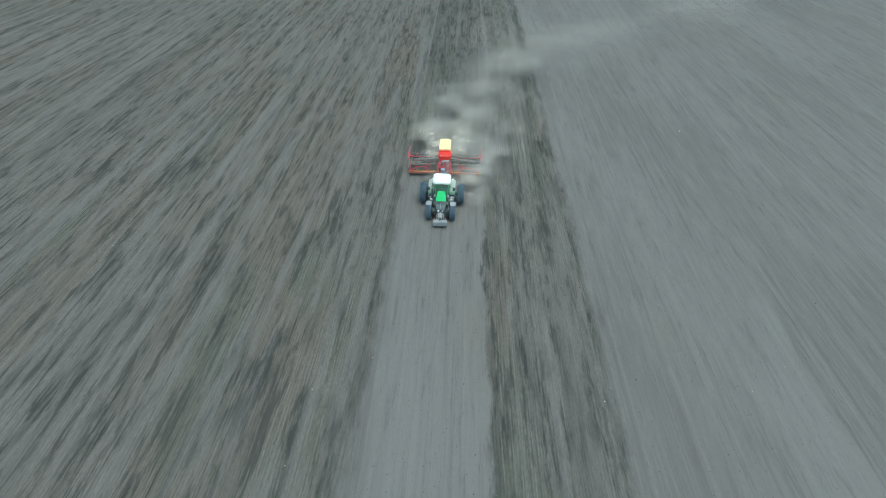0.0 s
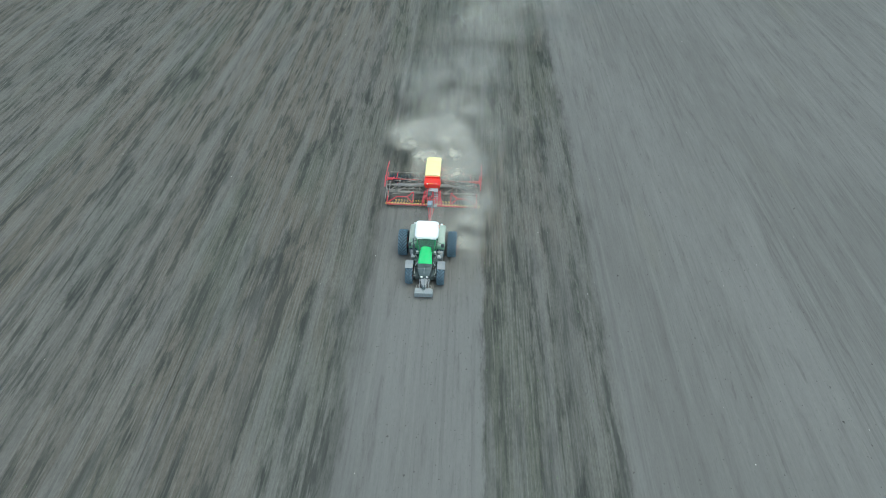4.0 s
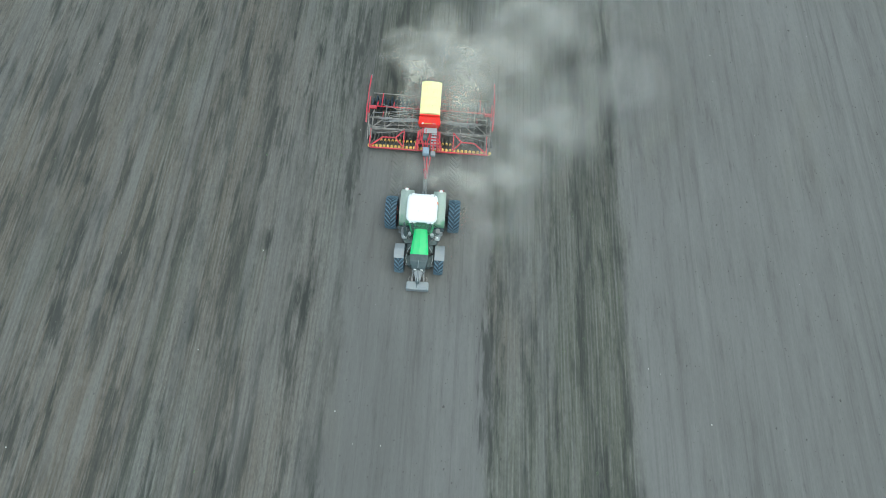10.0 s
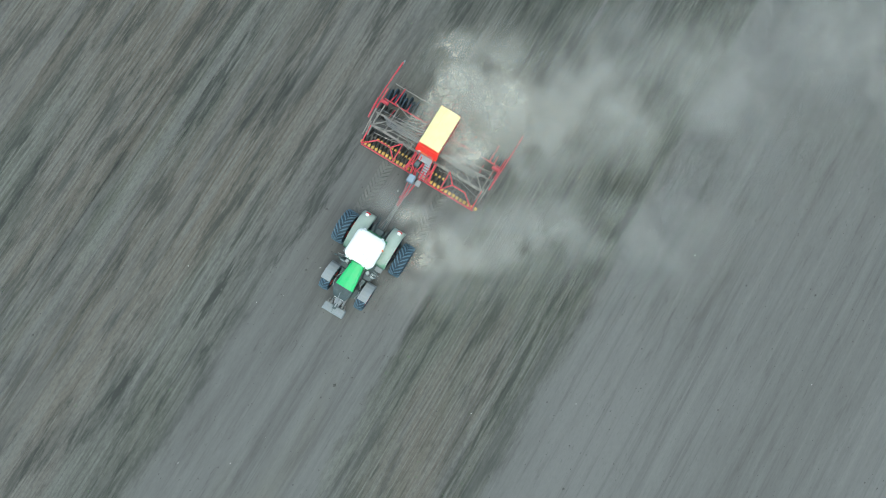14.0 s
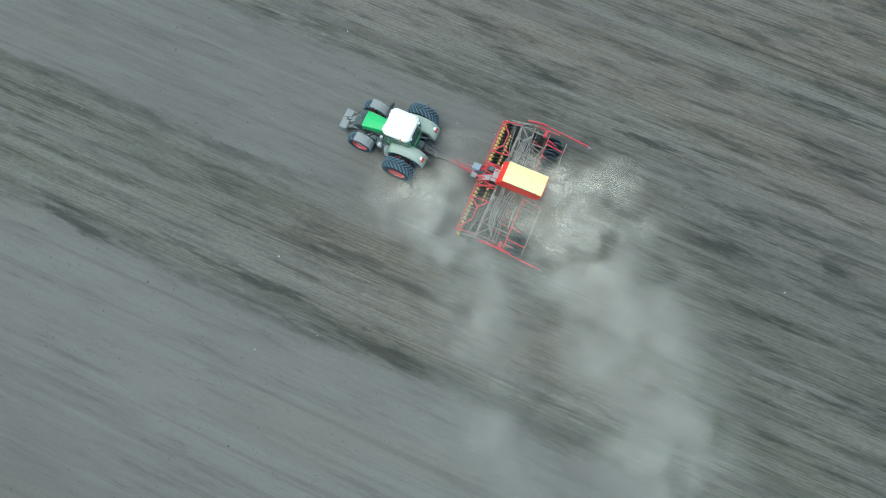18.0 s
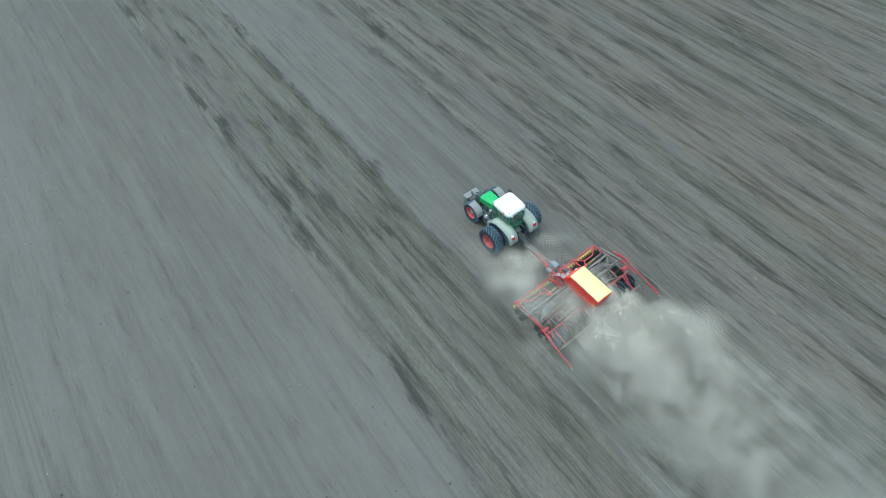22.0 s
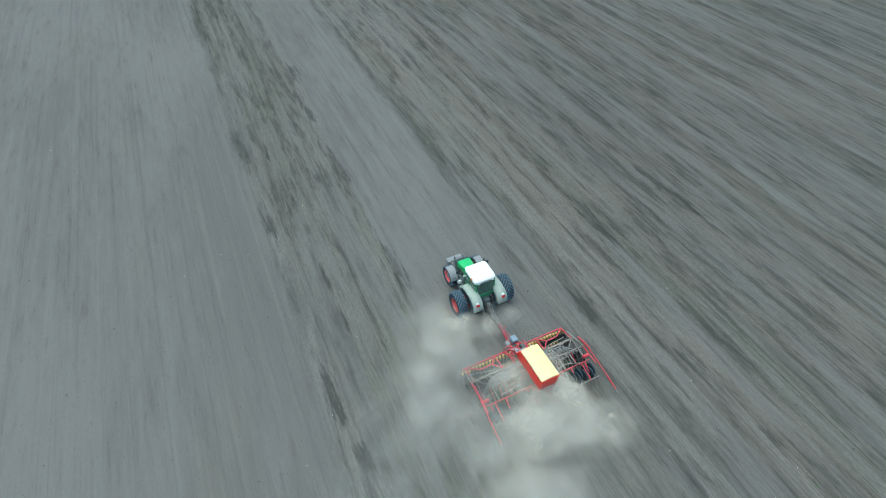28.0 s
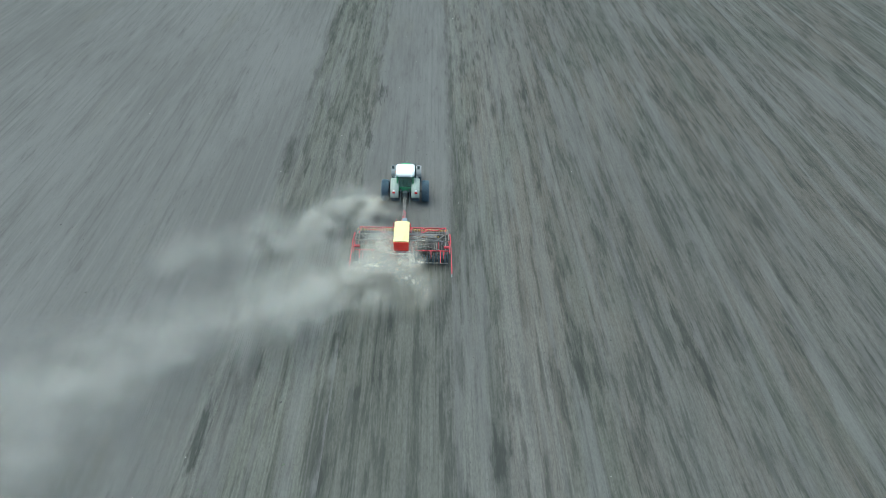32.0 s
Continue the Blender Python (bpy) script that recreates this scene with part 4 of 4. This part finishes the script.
    # hydraulic pipes and wiring along the frame
    pipes = random.Random(21)
    for s in (1, -1):
        for i in range(9):
            bm = B()
            y = -5.75 - 0.22 * i + pipes.uniform(-0.08, 0.08)
            x0, x1 = pipes.uniform(0.5, 1.4), pipes.uniform(2.4, 4.0)
            z = pipes.uniform(0.9, 1.2)
            tube(bm, [P(s * x0, y, z), P(s * (x0 + 0.4), y + pipes.uniform(-0.2, 0.2), z + 0.06), P(s * (x0 + x1) / 2, y + pipes.uniform(-0.15, 0.15), z), P(s * x1, y + pipes.uniform(-0.3, 0.3), z - 0.05)], pipes.choice((0.015, 0.022, 0.03)), 5)
            part("pipe", bm, pipes.choice((HOSE, STEEL, BLACK, STEEL)), dr, "dusty hydraulic pipe")
        for i in range(10):
            bm = B()
            x = s * (0.9 + i * 0.32)
            bar(bm, P(x, -6.72, 1.02), P(x + s * pipes.uniform(-0.05, 0.05), -7.5, 0.62), 0.035, 0.05)
            part("coulter_spring", bm, pipes.choice((STEEL, BLACK, RED)), dr)
    # packer wheels
    pk = B()
    lathe_x(pk, [(-0.05, 0.22), (-0.06, 0.36), (-0.03, 0.42), (0.03, 0.42), (0.06, 0.36), (0.05, 0.22)], 22)
    lathe_x(pk, [(-0.02, 0.0001), (-0.02, 0.24), (0.02, 0.24), (0.02, 0.0001)], 16, closed=False)
    pfirst = part("packer_wheel", pk, RUBBER, dr, "dark rubber packer wheel")
    used[pfirst] = False
    for s in (1, -1):
        for i in range(15):
            again(pfirst, pose(*P(s * (0.42 + i * 0.25), -8.2 - 0.2 * (i % 2), 0.42)))
        bm = B()
        bar(bm, P(s * 0.3, -8.35, 0.43), P(s * 4.0, -8.35, 0.43), 0.07)
        part("packer_axle", bm, BLACK, dr)
        for x in (0.9, 2.5, 3.6):
            bm = B()
            bar(bm, P(s * x, -7.75, 0.85), P(s * x, -8.4, 0.5), 0.07, 0.10)
            part("packer_arm", bm, RED, dr)
        # trailing harrow tines
        bm = B()
        bar(bm, P(s * 0.4, -8.95, 0.62), P(s * 3.95, -8.95, 0.62), 0.05)
        part("harrow_beam", bm, STEEL, dr)
        for i in range(12):
            bm = B()
            x = s * (0.5 + i * 0.30)
            tube(bm, [P(x, -8.95, 0.62), P(x, -9.1, 0.4), P(x, -9.35, 0.06)], 0.014, 5)
            part("harrow_tine", bm, BLACK, dr)
        for x in (0.6, 3.3):
            bm = B()
            bar(bm, P(s * x, -7.75, 0.9), P(s * x, -8.95, 0.64), 0.06)
            part("harrow_arm", bm, RED, dr)
        # seed hoses from the metering head to the coulters
        for i in range(1, 6, 2):
            bm = B()
            e = 0.8 + i * 0.58
            tube(bm, [P(s * 0.55, -6.9 - 0.06 * i, 1.55), P(s * (0.8 + 0.1 * i), -6.75 - 0.05 * i, 1.62), P(s * (e * 0.6 + 0.5), -6.62 - 0.07 * i, 1.40), P(s * (e + 0.1), -6.7 - 0.06 * i, 1.15), P(s * (e + 0.25), -6.95, 0.75)], 0.018, 6)
            part("seed_hose", bm, HOSE, dr, "grey seed hose")
        # bundle that leaves the hopper side by side and fans out over the wing
        for i in range(4):
            bm = B()
            tube(bm, [P(s * 0.58, -6.30 - 0.05 * i, 1.50), P(s * 1.0, -6.32 - 0.07 * i, 1.52), P(s * 1.9, -6.28 - 0.09 * i, 1.40 - 0.02 * i), P(s * (2.7 + 0.1 * i), -6.34 - 0.10 * i, 1.26), P(s * (3.1 + 0.13 * i), -6.45 - 0.12 * i, 1.0), P(s * (3.15 + 0.13 * i), -6.62 - 0.12 * i, 0.72)], 0.024, 6)
            part("seed_hose", bm, HOSE, dr, "pale grey bundled seed hose")
    # hopper
    bm = B()
    hull(bm, [(sx * w, y + Y, z) for z, w, y0, y1 in ((1.0, 0.34, -6.3, -8.0), (1.55, 0.60, -6.05, -8.50), (2.62, 0.62, -6.14, -8.58)) for sx in (-1, 1) for y in (y0, y1)])
    hop = part("hopper", bm, HOPPER, dr, "bright orange-red seed hopper")
    bm = B()
    box(bm, -0.64, 0.64, -8.60 + Y, -6.10 + Y, 2.56, 2.64, 0.02)
    part("hopper_rim", bm, HOPPER, hop)
    bm = B()
    hull(bm, [(sx * w, y + Y, z) for z, w, y0, y1 in ((2.46, 0.66, -6.04, -6.10), (2.05, 0.70, -5.80, -6.05), (1.55, 0.60, -5.88, -6.05)) for sx in (-1, 1) for y in (y0, y1)])
    part("hopper_front", bm, HOPPER, hop, "sloping red hopper front")
    bm = B()
    for x0, w in ((-0.42, 0.10), (-0.28, 0.05)):
        box(bm, x0, x0 + w * 1.6, -5.86 + Y, -5.82 + Y, 2.08, 2.13)
    part("front_marking", bm, LIGHT_GREY, hop)
    bm = B()
    box(bm, -0.10, 0.34, -5.86 + Y, -5.81 + Y, 2.08, 2.12)
    part("front_stripe", bm, ROLLER, hop, "yellow lettering bar")
    bm = B()
    tube(bm, [P(0.42, -5.84, 2.11), P(0.42, -5.78, 2.11)], 0.07, 12)
    part("front_emblem", bm, LAMP_WHITE, hop, "round white emblem")
    bm = B()
    box(bm, -0.58, -0.40, -5.90 + Y, -5.80 + Y, 1.78, 1.88, 0.01)
    part("side_marking", bm, AMBER, hop, "orange warning plate")
    # cover: a low ridged tarpaulin with seams
    bm = B()
    ys = [-6.15, -6.75, -7.35, -7.95, -8.55]
    prof = ((-0.645, 2.60), (-0.63, 2.69), (-0.40, 2.77), (0.0, 2.80), (0.40, 2.77), (0.63, 2.69), (0.645, 2.60))
    loops = []
    for i in range(17):
        y = ys[0] + (ys[-1] - ys[0]) * i / 16
        d = -0.022 * math.sin(math.pi * 4 * i / 16) ** 2
        loops.append([bm.verts.new((x, y + Y, z + (d if 0.1 < abs(x) < 0.6 else 0))) for x, z in prof])
    for a, b in zip(loops, loops[1:]):
        for i in range(len(prof)):
            bm.faces.new((a[i], b[i], b[(i + 1) % len(prof)], a[(i + 1) % len(prof)]))
    bm.faces.new(loops[0]), bm.faces.new(loops[-1][::-1])
    bmesh.ops.recalc_face_normals(bm, faces=bm.faces)
    cov = part("hopper_cover", bm, YELLOW, hop, "pale yellow tarpaulin cover with seams")
    for i, y in enumerate(ys[1:-1]):
        bm = B()
        for (x0, z0), (x1, z1) in zip(prof[1:-1], prof[2:-1]):
            bar(bm, P(x0, y, z0 + 0.006), P(x1, y, z1 + 0.006), 0.025, 0.014)
        part("cover_bow", bm, YELLOW, cov)
    # creases: thin raised strips with their shade put into the colour
    random.seed(4)
    for x in (-0.13, 0.20, 0.27):
        y = -6.35
        while y > -8.3:
            d = random.uniform(0.08, 0.5)
            if random.random() < 0.5:
                bm = B()
                box(bm, x - 0.006, x + 0.006, y - d + Y, y + Y, 2.786, 2.796 if abs(x) > 0.15 else 2.801)
                part("crease", bm, CREASE, cov)
            y -= d + random.uniform(0.02, 0.15)
    bm = B()
    tube(bm, [P(-0.62, -6.4, 2.62), P(-0.65, -7.4, 2.64), P(-0.62, -8.4, 2.62)], 0.02)
    part("cover_roller", bm, STEEL, cov, "thin steel roll-up tube")
    for y in (-6.6, -7.4, -8.2):
        for s in (1, -1):
            bm = B()
            box(bm, s * 0.63 - 0.03, s * 0.63 + 0.03, y - 0.03 + Y, y + 0.03 + Y, 2.56, 2.70)
            part("cover_clasp", bm, STEEL, cov)
    # fan, platform with ladder
    bm = B()
    lathe_x(bm, [(-0.14, 0.0001), (-0.14, 0.24), (0.14, 0.24), (0.14, 0.0001)], 18, closed=False)
    bmesh.ops.translate(bm, verts=bm.verts, vec=P(0.22, -5.28, 1.35))
    part("fan", bm, DARK, dr, "dark blower fan")
    bm = B()
    box(bm, -0.50, 0.30, -5.86 + Y, -5.48 + Y, 1.56, 1.60)
    for i in range(11):
        for j in range(5):
            x, y = -0.48 + i * 0.07, -5.83 + j * 0.068
            box(bm, x, x + 0.04, y + Y, y + 0.03 + Y, 1.60, 1.612)
    part("platform", bm, LIGHT_GREY, dr, "chequer-plate loading platform")
    bm = B()
    for x in (-0.54, -0.16):
        bar(bm, P(x, -5.42, 1.62), P(x, -4.70, 0.75), 0.05)
    rungs = [B() for i in range(6)]
    for i in range(6):
        q = i / 5.6
        bar(rungs[i], P(-0.52, -5.40 + 0.69 * q, 1.59 - 0.82 * q), P(-0.18, -5.40 + 0.69 * q, 1.59 - 0.82 * q), 0.09, 0.03)
    lad = part("ladder", bm, RED, dr, "red steel access ladder")
    for b in rungs:
        part("rung", b, LIGHT_GREY, lad, "worn pale ladder rung")
    tubes = random.Random(8)
    for x0, x1 in ((0.12, 0.18), (0.30, 0.52), (0.62, 0.40), (-0.62, -0.70), (0.02, -0.05)):
        bm = B()
        tube(bm, [P(x0, -4.62, 1.0), P(x0 + 0.05, -4.85, 1.0 + tubes.uniform(0.2, 0.4)), P(x1, -5.3, 1.45), P(x1, -5.7, 1.4 + tubes.uniform(0, 0.3))], 0.035)
        part("support_tube", bm, RED, dr, "red support tube")
    for y in (-4.95, -5.35):
        bm = B()
        bar(bm, P(-0.72, y, 1.12), P(0.72, y, 1.12), 0.06)
        part("support_crossbar", bm, RED, dr)
    bm = B()
    box(bm, -0.10, 0.06, -5.38 + Y, -4.70 + Y, 0.9, 1.02, 0.02)
    part("hose_tray", bm, DARK, dr, "dark hose tray")
    bm = B()
    tube(bm, [P(-0.56, -5.82, 1.58), P(-0.56, -5.82, 2.30), P(-0.56, -5.44, 2.30), P(-0.56, -5.42, 1.58)], 0.022)
    tube(bm, [P(-0.40, -4.75, 0.9), P(-0.46, -4.75, 1.25), P(-0.85, -4.75, 1.25), P(-0.92, -4.75, 0.75)], 0.025)
    part("guard_rail", bm, RED, dr, "red guard rail")
    return dr


drill = build_drill()


# ---- dust ----
def dust_material():
    m, n, l, p = material("drifting_dust")
    k = Net(m)
    co = n.new("ShaderNodeTexCoord").outputs["Object"]
    at = n.new("ShaderNodeNewGeometry").outputs["Position"]
    ln = n.new("ShaderNodeVectorMath")
    ln.operation = "LENGTH"
    l.new(k.scaled(co, (1, 1, 0.4)), ln.inputs[0])
    big = k.noise(k.scaled(at, (0.17, 0.17, 0.26)), 1.0, 2, 0.5)
    mid = k.noise(k.scaled(at, (0.52, 0.52, 0.6)), 1.0, 5, 0.54, 0.7)
    # a ragged outline: the billow thins out where the swirl is weak
    curl = k.noise(k.scaled(at, (1.5, 1.5, 1.2), (3, 8, 1)), 1.0, 3, 0.6, 1.2)
    reach = k.math("ADD", ln.outputs["Value"], k.math("MULTIPLY_ADD", mid, -0.8, 0.4))
    body = k.math("MULTIPLY", k.ramp(reach, 0.0, 1.0, 1, 0), k.ramp(ln.outputs["Value"], 0.55, 1.0, 1, 0))
    wisps = k.ramp(k.math("ADD", k.math("MULTIPLY", big, 0.32), k.math("ADD", k.math("MULTIPLY", mid, 0.43), k.math("MULTIPLY", curl, 0.25))), 0.38, 0.61, 0.16, 1.0)
    dens = n.new("ShaderNodeAttribute")
    dens.attribute_type, dens.attribute_name = "OBJECT", "density"
    a = k.math("MULTIPLY", k.math("MULTIPLY", body, wisps), dens.outputs["Fac"], clamp=True)
    diff = n.new("ShaderNodeBsdfDiffuse")
    l.new(k.mix(k.ramp(dens.outputs["Fac"], 0.10, 0.50), (0.425, 0.41, 0.37, 1), (0.54, 0.505, 0.43, 1)), diff.inputs["Color"])
    # fine dust scatters all round: its shading hardly follows the folds
    even = n.new("ShaderNodeVectorMath")
    even.operation = "MULTIPLY_ADD"
    l.new(n.new("ShaderNodeNewGeometry").outputs["Normal"], even.inputs[0])
    even.inputs[1].default_value, even.inputs[2].default_value = (0.25, 0.25, 0.25), (0, 0, 1)
    unit = n.new("ShaderNodeVectorMath")
    unit.operation = "NORMALIZE"
    l.new(even.outputs[0], unit.inputs[0]), l.new(unit.outputs[0], diff.inputs["Normal"])
    tp = n.new("ShaderNodeBsdfTransparent")
    out = n.new("ShaderNodeMixShader")
    l.new(a, out.inputs[0]), l.new(tp.outputs[0], out.inputs[1]), l.new(diff.outputs[0], out.inputs[2])
    l.new(out.outputs[0], n["Material Output"].inputs["Surface"])
    return m


DUST = dust_material()


def puff_mesh(seed):
    """A billow of dust: one lumpy dome inside a unit ball."""
    rnd = random.Random(seed)
    bm = B()
    rings, seg = 9, 22
    off = Vector((rnd.uniform(0, 50), rnd.uniform(0, 50), 0))
    rows = []
    for i in range(rings + 1):
        r = i / rings
        row = []
        for j in range(seg if i else 1):
            q = 2 * math.pi * j / seg
            x, y = r * math.cos(q), r * math.sin(q)
            lump = noise.noise(Vector((x * 2.4, y * 2.4, 0)) + off) + 0.5 * noise.noise(Vector((x * 5.5, y * 5.5, 3)) + off)
            row.append(bm.verts.new((x, y, -0.30 + 0.62 * (1 - r * r) + 0.14 * lump * (1 - r ** 4))))
        rows.append(row)
    for i, (a, b) in enumerate(zip(rows, rows[1:])):
        for j in range(seg):
            if i == 0:
                bm.faces.new((a[0], b[j], b[(j + 1) % seg]))
            else:
                bm.faces.new((a[j], b[j], b[(j + 1) % seg], a[(j + 1) % seg]))
    me = bpy.data.meshes.new("dust_puff")
    bm.to_mesh(me)
    bm.free()
    me.materials.append(DUST)
    me.polygons.foreach_set("use_smooth", [True] * len(me.polygons))
    return me


PUFFS = [puff_mesh(i) for i in range(6)]

# side wind over the field: seconds, drift across and along in m/s
WIND = ((-20, -6.0, 1.2), (-9, -5.5, 1.0), (-6.5, -2.8, 0.6), (-4, -1.8, 0.3), (-1, -1.6, 0.2), (0.5, -1.2, 0.1), (2, -0.8, 0.0), (3.2, -0.4, 0.0), (4.6, -1.5, 0.2), (6.5, -2.4, 0.8), (8, -3.6, 2.0), (11, -3.6, 2.0),
        (13, -4.0, 2.6), (14.5, -4.2, 2.4), (16.3, -4.0, 2.2), (17.3, -3.0, 1.6), (18.2, -1.7, 0.5), (19, -0.7, 0.1), (20.3, -0.3, 0.0), (21.8, 0.0, 0.0), (23.2, -1.0, 0.3), (24, -1.8, 0.8), (26, -3.0, 1.6), (28, -3.8, 2.4), (29, -4.5, 3.2), (30.3, -4.7, 2.8), (31.5, -5.0, 2.0), (36, -5.0, 1.8))


def wind(t):
    for a, b in zip(WIND, WIND[1:]):
        if t <= b[0]:
            q = max(0.0, (t - a[0]) / (b[0] - a[0]))
            return a[1] + (b[1] - a[1]) * q, a[2] + (b[2] - a[2]) * q
    return WIND[-1][1:]


STEP = 0.25
DRIFT = {}
sx_, sy_ = 0.0, 0.0
for i in range(-80, 141):
    DRIFT[i] = (sx_, sy_)
    w_ = wind(i * STEP)
    sx_, sy_ = sx_ + w_[0] * STEP, sy_ + w_[1] * STEP


def drift(t):
    i = math.floor(t / STEP)
    q = t / STEP - i
    a, b = DRIFT[max(-80, min(i, 140))], DRIFT[max(-80, min(i + 1, 140))]
    return a[0] + (b[0] - a[0]) * q, a[1] + (b[1] - a[1]) * q


BILLOWS = []


def billow(sx, sy, age, r, h, z, density, k):
    """One piece of the trail: dust raised at (sx, sy) beside the tractor, age seconds ago."""
    ob = new("dust_puff", PUFFS[k % 6])
    ob.scale = (r, r * 1.15, h * 0.45)
    ob["density"] = density * 1.25
    tagged(ob, "pale drifting dust billow raised by the drill", "dust", "dust trail", "stuff")
    BILLOWS.append((ob, sx, sy, age, z, (k * 137.5) % 360))


rnd = random.Random(12)
# behind the drill: young and dense at the coulters, older, wider and thinner farther off
for i in range(150):
    age = 0.03 + 7.0 * (i / 150) ** 1.4
    r = (1.7 + 0.70 * age) * rnd.uniform(0.75, 1.3)
    h = (0.80 + 0.34 * age) * rnd.uniform(0.8, 1.2)
    spread = 0.42 * age
    dn = (0.40 * math.exp(-age / 1.05) + 0.060 * math.exp(-age / 11.0)) * rnd.uniform(0.6, 1.35)
    billow(rnd.uniform(-3.5, 4.0) * rnd.uniform(0.6, 1.0) + rnd.gauss(0, spread), rnd.choice((-7.6, -8.8, -10.2)) + rnd.gauss(0, 0.7 + 1.0 * spread), age, r, h, 0.5 + (1.5 + 0.75 * age) * (i * 0.618034 % 1.0), dn, i)
# fine dust that rises among the coulters
for i in range(12):
    billow(rnd.uniform(-4.4, 1.6), rnd.uniform(-8.6, -5.8), rnd.uniform(0, 0.5), rnd.uniform(1.4, 2.4), 0.9, rnd.uniform(0.8, 1.7), 0.20, i)
# soft haze that hangs about the wheels on the lee side
for i in range(14):
    age = 0.1 + 2.2 * i / 14
    billow(-2.7 + rnd.gauss(0, 0.9 + 0.3 * age), -1.6 + rnd.gauss(0, 1.3), age, rnd.uniform(1.9, 2.8) + 0.5 * age, 1.2, 0.6 + 1.8 * (i * 0.618034 % 1.0), 0.24 * math.exp(-age / 1.6), i)
# old haze over the finished side
for i in range(12):
    age = 6.5 + i * 1.3
    billow(rnd.uniform(-4, 4), -8.8 + rnd.uniform(-3, 3), age, 7.0 + 0.9 * i, 2.8, 2.6 + 0.2 * i, 0.19 * math.exp(-i / 8), i)
# what the wheels raise
for sx, sy, dn, n_ in ((-2.6, -1.3, 0.44, 34), (1.2, -1.4, 0.18, 12), (-1.3, 2.2, 0.10, 6), (-0.6, -2.4, 0.34, 22)):
    for i in range(n_):
        age = 0.04 + 3.6 * (i / n_) ** 1.25
        r = (0.95 + 0.85 * age) * rnd.uniform(0.75, 1.3)
        h = (0.55 + 0.36 * age) * rnd.uniform(0.8, 1.2)
        billow(sx + rnd.gauss(0, 0.35 + 0.40 * age), sy + rnd.gauss(0, 0.45 + 0.40 * age), age, r, h, 0.35 + (1.3 + 0.3 * age) * (i * 0.618034 % 1.0), dn * (math.exp(-age / 1.1) + 0.06 * math.exp(-age / 5.0)), i)


# ---- what moves ----
def motions():
    times = [i * 0.5 for i in range(65)]
    for ob in [tractor, sown, drill] + tracks:
        dy = {sown: -7.4, drill: -7.0}.get(ob, 0.0)
        walk(ob, [(t, pose(0, ground_run(t) + dy, 0)) for t, _ in RUN])
    for ob, at, r in WHEELS:
        walk(ob, [(i * 0.16, pose(*at, -math.degrees(ground_run(i * 0.16) / r))) for i in range(201)])
    for ob, sx, sy, age, z, turn in BILLOWS:
        rows = []
        for t in times:
            a, b = drift(t), drift(t - age)
            rows.append((t, pose(sx + a[0] - b[0], ground_run(t - age) + sy + a[1] - b[1], z, 0, 0, turn)))
        walk(ob, rows)


motions()
